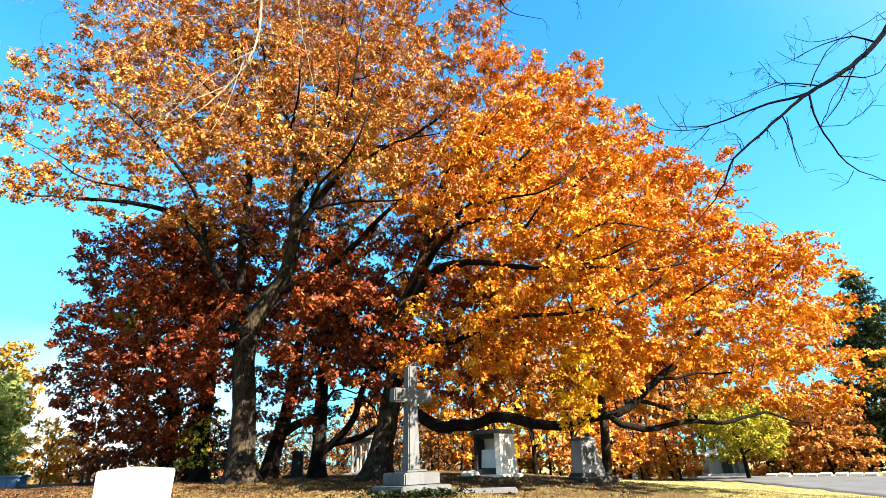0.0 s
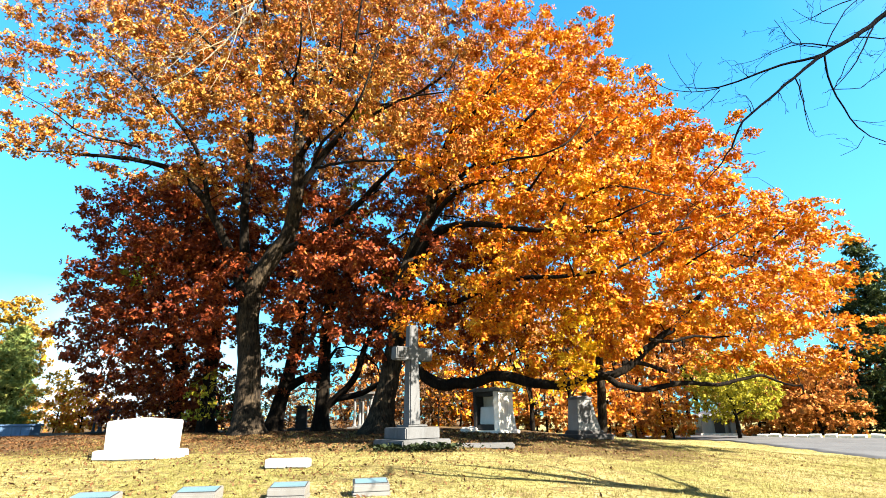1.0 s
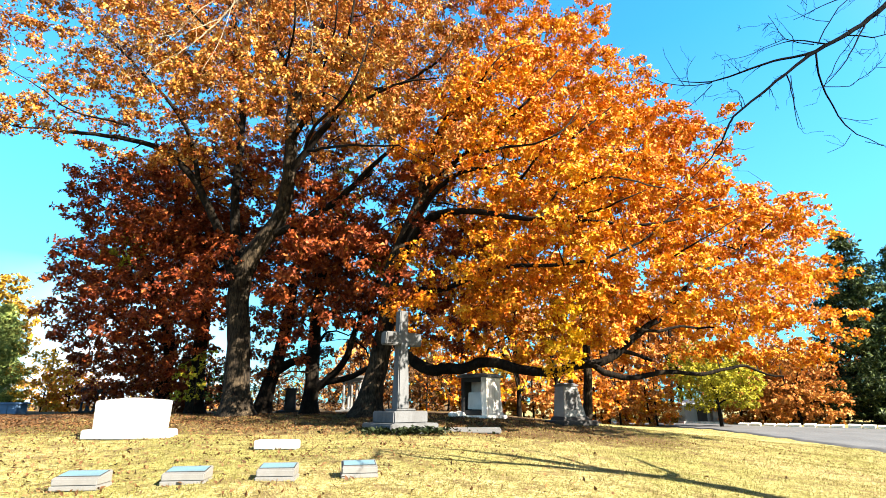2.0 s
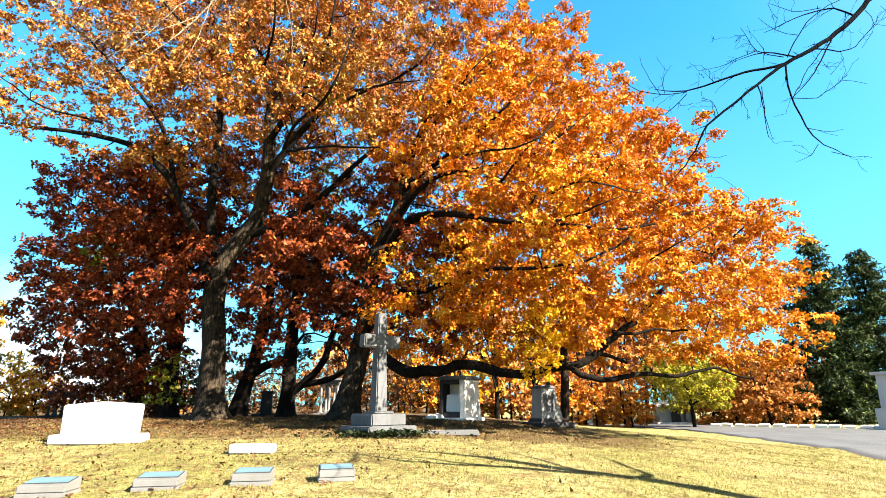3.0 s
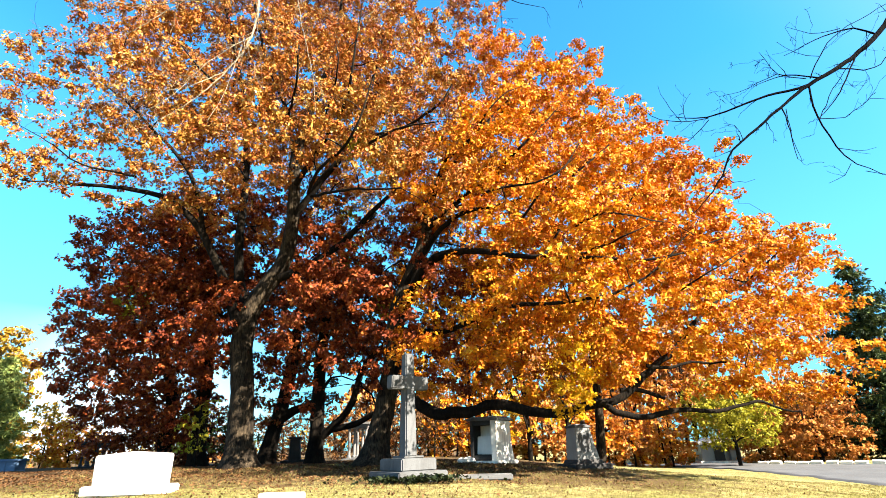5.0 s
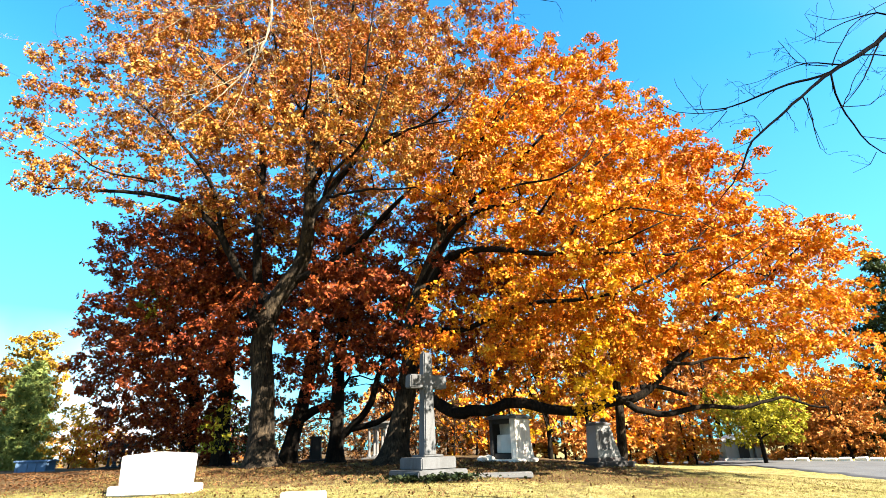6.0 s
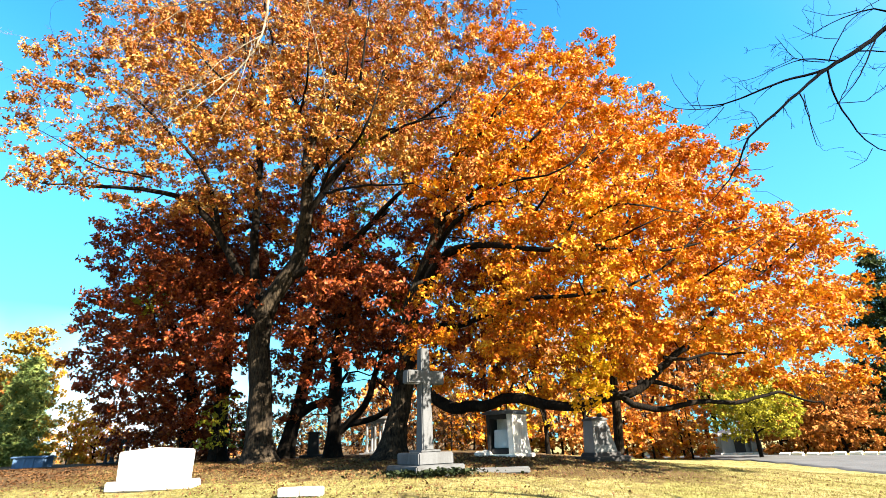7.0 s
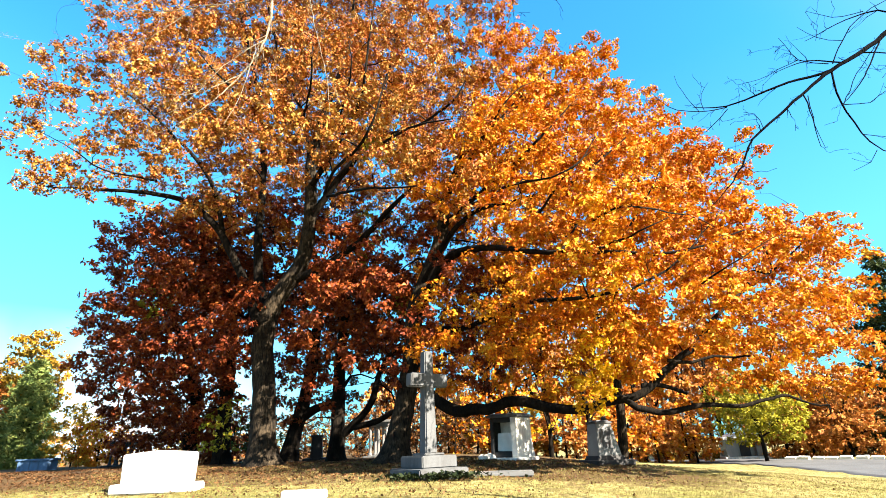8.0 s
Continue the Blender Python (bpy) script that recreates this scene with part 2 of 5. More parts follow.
def lawn_material():
    m, n, l, p = node_material("autumn_lawn")
    tex = n.new("ShaderNodeTexCoord")
    fine = noise_node(n, l, tex.outputs["Object"], 26, 5, 0.7)
    mid = noise_node(n, l, tex.outputs["Object"], 2.2, 5, 0.6)
    wide = noise_node(n, l, tex.outputs["Object"], 0.28, 3)
    blade = ramp(n, ((0.32, (0.05, 0.036, 0.01)), (0.46, (0.165, 0.138, 0.047)), (0.66, (0.33, 0.295, 0.15))))
    l.new(fine.outputs["Fac"], blade.inputs[0])
    green = ramp(n, ((0.38, (0, 0, 0)), (0.62, (0.5, 0.5, 0.5))))
    l.new(wide.outputs["Fac"], green.inputs[0])
    c = mixed(n, l, "MIX", green.outputs[0], blade.outputs[0], (0.1155, 0.119, 0.0224))
    bare = ramp(n, ((0.48, (0, 0, 0)), (0.66, (0.75, 0.75, 0.75))))
    l.new(mid.outputs["Fac"], bare.inputs[0])
    c = mixed(n, l, "MIX", bare.outputs[0], c, (0.091, 0.0595, 0.028))
    # tuft tone varies at random; shadow flecks and glaring straw are painted in
    tuft = noise_node(n, l, tex.outputs["Object"], 6.5, 4, 0.65)
    worn_flecked = ramp(n, ((0.34, (0.5, 0.46, 0.4)), (0.5, (0.95, 0.95, 0.92)), (0.66, (1.22, 1.22, 1.3))))
    l.new(tuft.outputs["Fac"], worn_flecked.inputs[0])
    c = mixed(n, l, "MULTIPLY", 1.0, c, worn_flecked.outputs[0])
    # leaf litter and grove shade painted as one brown, ragged towards the open lawn
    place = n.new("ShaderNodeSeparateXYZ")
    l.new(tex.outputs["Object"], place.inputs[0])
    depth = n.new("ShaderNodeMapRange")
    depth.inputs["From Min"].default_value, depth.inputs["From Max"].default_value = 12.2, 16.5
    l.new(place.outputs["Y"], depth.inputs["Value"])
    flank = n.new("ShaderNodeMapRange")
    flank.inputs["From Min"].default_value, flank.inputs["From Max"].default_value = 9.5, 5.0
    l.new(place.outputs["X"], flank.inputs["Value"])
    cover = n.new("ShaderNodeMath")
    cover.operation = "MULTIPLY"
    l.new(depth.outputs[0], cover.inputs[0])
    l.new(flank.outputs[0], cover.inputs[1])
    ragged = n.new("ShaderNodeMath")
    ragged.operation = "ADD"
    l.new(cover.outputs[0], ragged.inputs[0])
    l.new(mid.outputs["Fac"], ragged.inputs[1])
    litter_and_shade = ramp(n, ((0.72, (0, 0, 0)), (0.98, (0.88, 0.88, 0.88))))
    l.new(ragged.outputs[0], litter_and_shade.inputs[0])
    c = mixed(n, l, "MIX", litter_and_shade.outputs[0], c, (0.052, 0.027, 0.012))
    l.new(c, p.inputs["Base Color"])
    p.inputs["Roughness"].default_value = 0.95
    p.inputs["Specular IOR Level"].default_value = 0.1
    bumped(n, l, p, fine.outputs["Fac"], 0.8, 0.05)
    return m


def asphalt_material():
    m, n, l, p = node_material("worn_asphalt")
    tex = n.new("ShaderNodeTexCoord")
    grain = noise_node(n, l, tex.outputs["Object"], 60, 3)
    worn_flecked = noise_node(n, l, tex.outputs["Object"], 0.5, 5)
    tone = ramp(n, ((0.3, (0.033, 0.034, 0.037)), (0.7, (0.06, 0.0615, 0.066))))
    l.new(worn_flecked.outputs["Fac"], tone.inputs[0])
    speck = ramp(n, ((0.35, (0.75, 0.75, 0.75)), (0.7, (1.2, 1.2, 1.2))))
    l.new(grain.outputs["Fac"], speck.inputs[0])
    l.new(mixed(n, l, "MULTIPLY", 1.0, tone.outputs[0], speck.outputs[0]), p.inputs["Base Color"])
    p.inputs["Roughness"].default_value = 0.85
    bumped(n, l, p, grain.outputs["Fac"], 0.4, 0.01)
    return m


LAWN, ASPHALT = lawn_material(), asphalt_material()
BLADE = leaf_material("grass_blade", ((0.0, (0.05, 0.04, 0.011)), (0.5, (0.18, 0.15, 0.045)), (1.0, (0.30, 0.265, 0.13))), (0.115, 0.118, 0.022), 0.6, glow=0.3)


# ---- mesh tools ----
def holder(name, x, y, z, turn=0.0):
    ob = new(name)
    ob.matrix_basis = pose(x, y, z, 0, 0, turn)
    return ob


def part(name, bm, material, parent, label=""):
    me = bpy.data.meshes.new(name)
    bm.to_mesh(me)
    bm.free()
    return part_mesh(name, me, material, parent, label)


def part_mesh(name, me, material, parent, label=""):
    me.materials.append(material)
    ob = new(name, me)
    if parent:
        ob.parent = parent
    return tagged(ob, label)


def block(bm, size, at=(0, 0, 0), top=None, bevel=0.02, turn=0.0):
    """A stone block on its base centre; top: its width and depth at the top, where it tapers."""
    w, d, h = size
    tw, td = top or (w, d)
    rot = Matrix.Rotation(radians(turn), 3, "Z")
    vs = []
    for z, a, b in ((0, w, d), (h, tw, td)):
        for sx, sy in ((-1, -1), (1, -1), (1, 1), (-1, 1)):
            vs.append(bm.verts.new(Vector(at) + rot @ Vector((sx * a / 2, sy * b / 2, z))))
    faces = [bm.faces.new([vs[i] for i in q]) for q in ((3, 2, 1, 0), (4, 5, 6, 7), (0, 1, 5, 4), (1, 2, 6, 5), (2, 3, 7, 6), (3, 0, 4, 7))]
    if bevel:
        edges = {e for f in faces for e in f.edges}
        bmesh.ops.bevel(bm, geom=list(edges), offset=bevel, segments=2, affect="EDGES", clamp_overlap=True)
    return bm


def blocks(*specs):
    bm = bmesh.new()
    for s in specs:
        block(bm, **s)
    return bm


def rounded_column(bm, at, r0, r1, h, sides=14):
    ring = []
    for z, r in ((0, r0 * 1.35), (h * 0.05, r0 * 1.3), (h * 0.07, r0), (h * 0.5, (r0 + r1) / 2 * 1.03), (h * 0.93, r1), (h * 0.95, r1 * 1.25), (h, r1 * 1.35)):
        ring.append([bm.verts.new((at[0] + r * math.cos(2 * math.pi * i / sides), at[1] + r * math.sin(2 * math.pi * i / sides), at[2] + z)) for i in range(sides)])
    for a, b in zip(ring, ring[1:]):
        for i in range(sides):
            bm.faces.new((a[i], a[(i + 1) % sides], b[(i + 1) % sides], b[i]))
    bm.faces.new(ring[0][::-1])
    bm.faces.new(ring[-1])
    return bm


def raw_mesh(name, verts, faces, smooth=False):
    """A mesh from arrays: faces all of one size."""
    me = bpy.data.meshes.new(name)
    verts, faces = np.asarray(verts, np.float32), np.asarray(faces, np.int32)
    count, size = faces.shape
    me.vertices.add(len(verts))
    me.vertices.foreach_set("co", verts.ravel())
    me.loops.add(count * size)
    me.loops.foreach_set("vertex_index", faces.ravel())
    me.polygons.add(count)
    me.polygons.foreach_set("loop_start", np.arange(count, dtype=np.int32) * size)
    if smooth:
        me.polygons.foreach_set("use_smooth", np.ones(count, bool))
    me.update(calc_edges=True)
    return me


def smooth_line(points, step):
    """A denser line through points of x, y, z, radius (Catmull-Rom)."""
    p = np.asarray(points, float)
    p = np.vstack([2 * p[0] - p[1], p, 2 * p[-1] - p[-2]])
    out = []
    for i in range(1, len(p) - 2):
        n = max(2, int(np.linalg.norm(p[i + 1, :3] - p[i, :3]) / step))
        t = np.linspace(0, 1, n, endpoint=False)[:, None]
        a, b, c, d = p[i - 1], p[i], p[i + 1], p[i + 2]
        q = 0.5 * (2 * b + (c - a) * t + (2 * a - 5 * b + 4 * c - d) * t**2 + (3 * b - a - 3 * c + d) * t**3)
        q[:, 3] = b[3] + (c[3] - b[3]) * t[:, 0]
        out.append(q)
    return np.vstack(out + [p[-2:-1]])


def tubes(name, lines, sides=6, rough=0.0, rng=None):
    """One mesh of tapering tubes along lines of x, y, z, radius."""
    verts, faces, base = [], [], 0
    ang = np.linspace(0, 2 * np.pi, sides, endpoint=False)
    for q in lines:
        k = len(q)
        tangent = np.gradient(q[:, :3], axis=0)
        tangent /= np.linalg.norm(tangent, axis=1, keepdims=True) + 1e-9
        ref = np.where(np.abs(tangent[:, 2:3]) > 0.9, [[1.0, 0, 0]], [[0, 0, 1.0]])
        ref = np.broadcast_to(ref.mean(0), tangent.shape)
        u = np.cross(tangent, ref)
        u /= np.linalg.norm(u, axis=1, keepdims=True) + 1e-9
        v = np.cross(tangent, u)
        r = q[:, 3][:, None] * np.ones((1, sides))
        if rough:
            r = r * (1 + rough * rng.standard_normal((k, sides)))
        ring = q[:, None, :3] + r[..., None] * (np.cos(ang)[None, :, None] * u[:, None] + np.sin(ang)[None, :, None] * v[:, None])
        verts.append(ring.reshape(-1, 3))
        i = np.arange(k - 1)[:, None] * sides + base
        j = np.arange(sides)[None]
        jn = (j + 1) % sides
        faces.append(np.stack([i + j, i + jn, i + sides + jn, i + sides + j], -1).reshape(-1, 4))
        base += k * sides
    return raw_mesh(name, np.vstack(verts), np.vstack(faces), smooth=True)


def leaf_mesh(name, centres, length, width, rng, droop=0.35, up=0.5):
    """Small folded leaf blades at the centres, one island each."""
    n = len(centres)
    axis = rng.standard_normal((n, 3))
    axis[:, 2] = axis[:, 2] * 0.6 - droop
    axis /= np.linalg.norm(axis, axis=1, keepdims=True)
    normal = rng.standard_normal((n, 3))
    normal[:, 2] = np.abs(normal[:, 2]) + up
    side = np.cross(axis, normal)
    side /= np.linalg.norm(side, axis=1, keepdims=True) + 1e-9
    normal = np.cross(side, axis)
    size = (0.65 + 0.7 * rng.random((n, 1)))
    a, s = axis * length * size, side * width * size * 0.5
    fold = normal * width * size * (0.1 + 0.25 * rng.random((n, 1)))
    v = np.stack([centres - a * 0.5, centres + s + fold + a * 0.08, centres + a * 0.5, centres - s + fold + a * 0.08], 1).reshape(-1, 3)
    i = np.arange(n)[:, None] * 4
    f = np.hstack([i, i + 1, i + 2, i, i + 2, i + 3]).reshape(-1, 3)
    return raw_mesh(name, v, f)


def rosette_mesh(name, spots, per_spray, spray, length, width, rng, leaves=8):
    """Leaves as oaks bear them: round each spot a flat spray of twig ends, at each end a rosette of drooping blades."""
    ends = np.maximum(1, rng.poisson(per_spray * (0.5 + rng.random(len(spots))) / leaves))
    centre = np.repeat(spots, ends, axis=0)
    squash = np.repeat(0.7 + 0.6 * rng.random((len(spots), 1)), ends, axis=0)
    off = rng.standard_normal((len(centre), 3))
    off *= (rng.random((len(centre), 1)) ** 0.45) / np.linalg.norm(off, axis=1, keepdims=True)
    tip = centre + off * spray * squash * (1, 1, 0.5)
    lean = off * (1, 1, 0.6) + (0, 0, 0.45) + rng.standard_normal((len(tip), 3)) * 0.3
    lean /= np.linalg.norm(lean, axis=1, keepdims=True)
    count = rng.poisson(leaves - 3, len(tip)) + 3
    tip, lean = np.repeat(tip, count, axis=0), np.repeat(lean, count, axis=0)
    n = len(tip)
    way = rng.standard_normal((n, 3))
    way -= lean * (np.sum(way * lean, 1, keepdims=True) * 0.75 - 0.25)
    way[:, 2] -= 0.3
    way /= np.linalg.norm(way, axis=1, keepdims=True)
    side = np.cross(way, lean + rng.standard_normal((n, 3)) * 0.35)
    side /= np.linalg.norm(side, axis=1, keepdims=True) + 1e-9
    face = np.cross(side, way)
    size = 0.6 + 0.75 * rng.random((n, 1))
    a, w = way * length * size, side * width * size * 0.5
    curl = face * length * size * (rng.random((n, 1)) * 0.34 - 0.06)
    heel = tip + way * 0.02
    v = np.stack([heel, heel + a * 0.62 + w + curl, heel + a - curl * 0.5, heel + a * 0.52 - w + curl], 1).reshape(-1, 3)
    i = np.arange(n)[:, None] * 4
    return raw_mesh(name, v, np.hstack([i, i + 1, i + 2, i, i + 2, i + 3]).reshape(-1, 3))


def crown_points(lobes, spacing, rng, shell=0.55):
    """Places for sprays of leaves: in the lobes, denser towards their skins, at least spacing apart."""
    lobes = np.asarray(lobes, float)
    weight = lobes[:, 3] ** 2.4
    total = int(weight.sum() * 13 / spacing**2.4)
    pick = rng.choice(len(lobes), total, p=weight / weight.sum())
    d = rng.standard_normal((total, 3))
    d /= np.linalg.norm(d, axis=1, keepdims=True)
    rad = shell + (1 - shell) * rng.random((total, 1)) ** 0.6
    rad = np.where(rng.random((total, 1)) < 0.3, rng.random((total, 1)) ** 0.4, rad)
    pts = lobes[pick, :3] + d * rad * lobes[pick, 3:4] * (1, 1, 0.9)
    cell, kept = {}, []
    for p in pts:
        key = tuple(int(c // spacing) for c in p)
        near = [q for dx in (-1, 0, 1) for dy in (-1, 0, 1) for dz in (-1, 0, 1) for q in cell.get((key[0] + dx, key[1] + dy, key[2] + dz), ())]
        if all((p[0] - q[0]) ** 2 + (p[1] - q[1]) ** 2 + (p[2] - q[2]) ** 2 > spacing**2 for q in near):
            cell.setdefault(key, []).append(p)
            kept.append(p)
    return np.array(kept)


def grow(main, targets, rng, boughs=40, thick=0.03):
    """Side branches that reach the targets from the lines that already stand: some far boughs first, then nearest first."""
    node = np.vstack([m[len(m) // 6:] for m in main])
    away = np.array([np.min(np.sum((node[:, :3] - t) ** 2, 1)) for t in targets])
    lead, left = [], away.copy()
    for _ in range(min(boughs, len(targets) // 6)):
        i = int(np.argmax(left))
        lead.append(i)
        left = np.minimum(left, np.sum((targets - targets[i]) ** 2, 1))
    rest = [i for i in np.argsort(away) if i not in set(lead)]
    lead.sort(key=lambda i: away[i])
    pool, pr, big, small = node[:, :3], node[:, 3], [], []
    for i in (*lead, *rest):
        t, strong = targets[i], len(big) < len(lead)
        gap = t - pool
        dist = np.linalg.norm(gap, axis=1)
        near = int(np.argmin(dist + np.maximum(0, -gap[:, 2]) * 0.6))
        a, length = pool[near], dist[near]
        r0 = min(pr[near] * 0.75, 0.022 + 0.008 * length if strong else 0.012 + thick * length)
        n = max(4, int(length / 0.35))
        s = np.linspace(0, 1, n)[:, None]
        bend = rng.standard_normal(3) * 0.14 * length + (0, 0, 0.12 * length)
        line = a + (t - a) * s + bend * (4 * s * (1 - s)) * 0.5
        sway = rng.standard_normal(3) * 0.07 * length
        line += sway * np.sin(s * np.pi * 2) * (1 if strong else 0.5)
        line[1:-1] += rng.standard_normal((n - 2, 3)) * (0.06 if strong else 0.03)
        r = r0 + (0.006 - r0) * s[:, 0]
        (big if strong else small).append(np.hstack([line, r[:, None]]))
        pool, pr = np.vstack([pool, line[1:]]), np.append(pr, r[1:])
    return big, small


def twigs(lines, rng, per_metre, length, radius):
    """Short bare twigs off the thin ends of lines."""
    out = []
    for q in lines:
        total = np.linalg.norm(np.diff(q[:, :3], axis=0), axis=1).sum()
        for _ in range(rng.poisson(per_metre * total)):
            i = rng.integers(1, len(q))
            way = q[i, :3] - q[i - 1, :3]
            way = way / (np.linalg.norm(way) + 1e-9) + rng.standard_normal(3) * 0.75
            way /= np.linalg.norm(way)
            size = length * (0.4 + rng.random())
            s = np.linspace(0, 1, 6)[:, None]
            curl = rng.standard_normal(3) * 0.25 * size
            line = q[i, :3] + way * size * s + curl * s**2 + np.vstack([[0, 0, 0], rng.standard_normal((5, 3)) * 0.012 * size / 0.4])
            out.append(np.hstack([line, np.maximum(0.002, min(radius, q[i, 3] * 0.7) * (1 - 0.85 * s))]))
    return out


def broadleaf(name, seed, trunk, limbs, lobes, leaf, bark, label, spacing=0.75, per_spray=120, spray=0.6, length=0.17, width=0.1, shell=0.55, flare=True, keep=None, limb_bark=None, clump=1, extra=(), extra_leaf=None):
    """A tree: trunk with limbs, side branches that grow into the lobes of the crown, sprays of leaves at their ends."""
    rng = np.random.default_rng(seed)
    base = Vector(trunk[0][:3])
    tree = holder(name, *base)
    shift = np.array([*base, 0.0])
    main = [smooth_line(np.asarray(q, float) - shift, 0.35) for q in (trunk, *limbs)]
    for k, q in enumerate(main):
        q[2:, :3] += np.cumsum(rng.standard_normal((len(q) - 2, 3)) * (0.018 if k else 0.012), 0)
    if flare:
        main[0][:, 3] *= 1 + 0.5 * np.exp(-np.maximum(0, main[0][:, 2] - main[0][0, 2]) / 0.35)
    lobes = np.asarray(lobes, float) - shift
    targets = crown_points(lobes, spacing * (1.3 if clump > 1 else 1), rng, shell)
    if keep:
        targets = targets[rng.random(len(targets)) < keep(targets)]
    if clump > 1:
        # masses of foliage: each holds a handful of sprays, with air between one mass and the next
        count = 1 + rng.poisson(clump - 1, len(targets))
        size = np.repeat(spacing * (0.75 + 0.5 * rng.random((len(targets), 1))), count, axis=0)
        spread = rng.standard_normal((int(count.sum()), 3))
        spread /= np.linalg.norm(spread, axis=1, keepdims=True)
        targets = np.repeat(targets, count, axis=0) + spread * rng.random((len(spread), 1)) ** 0.4 * size * (1.25, 1.25, 0.75)
    big, side = grow(main, targets, rng)
    thin = twigs(side, rng, 0.5, 0.6, 0.008)
    part_mesh("trunk", tubes("trunk", main[:1], 18, 0.035, rng), bark, tree)
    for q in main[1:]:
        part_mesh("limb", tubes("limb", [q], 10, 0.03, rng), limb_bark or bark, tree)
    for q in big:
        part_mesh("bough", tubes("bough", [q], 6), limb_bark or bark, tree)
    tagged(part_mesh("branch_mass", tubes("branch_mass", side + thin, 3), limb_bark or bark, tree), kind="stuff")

    def sprays(spots):
        return rosette_mesh("crown", spots, per_spray, spray, length, width, rng)

    tagged(part_mesh("crown", sprays(targets), leaf, tree), kind="stuff")
    if len(extra):
        tagged(part_mesh("crown", sprays(crown_points(np.asarray(extra, float) - shift, spacing * 0.8, rng, 0.3)), extra_leaf, tree, "bright yellow leaves"), kind="stuff")
    return tagged(tree, label, "tree")


# ---- ground, road ----
def ground_height(x, y):
    """A low rise: the lawn climbs to the oaks and falls away to the road."""
    profile = np.interp(y, (-40, -2, 3, 7.5, 11, 14, 20, 24, 40, 60, 200), (-2.5, -0.1, 0.25, 0.58, 0.75, 0.85, 1.14, 1.1, 1.0, 0.8, 0.5))
    s = np.clip((np.asarray(x, float) + 2) / 22, 0, 1)
    return profile - 1.4 * s * s * (3 - 2 * s)


def on_ground(x, y):
    return float(ground_height(x, y))


def uneven(x, y):
    return 0.02 * np.sin(x * 1.7 + y * 0.9) + 0.015 * np.sin(x * 0.6 - y * 2.3) + 0.01 * np.sin(3.1 * x + 2.2 * y)


gx = np.concatenate([-np.geomspace(1500, 31, 26), np.linspace(-30, 45, 118), np.geomspace(46, 1500, 26)])
gy = np.concatenate([-np.geomspace(800, 21, 22), np.linspace(-20, 62, 125), np.geomspace(63, 2500, 30)])
mx, my = np.meshgrid(gx, gy)
mz = ground_height(mx, my) + uneven(mx, my)
cols = len(gx)
quad = (np.arange(len(gy) - 1)[:, None] * cols + np.arange(cols - 1)[None]).reshape(-1, 1)
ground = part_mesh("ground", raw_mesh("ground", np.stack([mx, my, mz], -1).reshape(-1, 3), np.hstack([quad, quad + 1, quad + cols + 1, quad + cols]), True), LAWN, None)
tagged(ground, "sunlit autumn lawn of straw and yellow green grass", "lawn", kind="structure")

near_edge = smooth_line(((10.5, 2, 0, 0), (13, 10, 0, 0), (15.9, 19.2, 0, 0), (17.3, 23.8, 0, 0), (19.4, 32, 0, 0), (20.4, 44, 0, 0), (16, 62, 0, 0)), 0.4)
far_edge = smooth_line(((30, -2, 0, 0), (33, 8, 0, 0), (34.5, 18, 0, 0), (34.5, 26, 0, 0), (33, 36, 0, 0), (27.5, 46.5, 0, 0), (24, 64, 0, 0)), 0.4)


def along(line, s):
    """The point a share s of the way along a dense line."""
    at = s * (len(line) - 1)
    return np.array([np.interp(at, np.arange(len(line)), line[:, c]) for c in range(3)])


lanes = (0, 0.012, 0.04, 0.12, 0.25, 0.4, 0.55, 0.7, 0.85, 0.96, 0.988, 1)
steps, across = 160, len(lanes) - 1
road_v = []
for k in range(steps + 1):
    a, b = along(near_edge, k / steps), along(far_edge, k / steps)
    for j, lane in enumerate(lanes):
        x, y = a[:2] + (b[:2] - a[:2]) * lane
        road_v.append((x, y, on_ground(x, y) + (0.075 if 0 < j < across else -0.08) + float(uneven(x, y))))
rq = (np.arange(steps)[:, None] * (across + 1) + np.arange(across)[None]).reshape(-1, 1)
road = part_mesh("road", raw_mesh("road", road_v, np.hstack([rq, rq + 1, rq + across + 2, rq + across + 1]), True), ASPHALT, None)
tagged(road, "pale worn asphalt cemetery drive bending behind the rise", "road", kind="structure")


# ---- gravestones ----
def headstone():
    x, y = -7.17, 13.0
    thing = holder("headstone", x, y, on_ground(x, y) - 0.03, 2)
    part("base", blocks(dict(size=(1.93, 0.66, 0.22), bevel=0.03)), PALE_GRANITE, thing)
    bm = bmesh.new()
    outline = ((-0.79, 0.22), (0.78, 0.22), (0.8, 0.84), (0.77, 0.88), (0.28, 0.915), (0.0, 0.935), (-0.25, 0.915), (-0.79, 0.865), (-0.82, 0.82))
    rows = [[bm.verts.new((px, py, pz)) for px, pz in outline] for py in (-0.19, 0.19)]
    bm.faces.new(rows[0])
    bm.faces.new(rows[1][::-1])
    for i in range(len(outline)):
        j = (i + 1) % len(outline)
        bm.faces.new((rows[0][j], rows[0][i], rows[1][i], rows[1][j]))
    bmesh.ops.bevel(bm, geom=list(bm.edges), offset=0.015, segments=2, affect="EDGES", clamp_overlap=True)
    part("tablet", bm, PALE_GRANITE, thing)
    tagged(thing, "large pale granite family headstone on a wide base", "headstone")


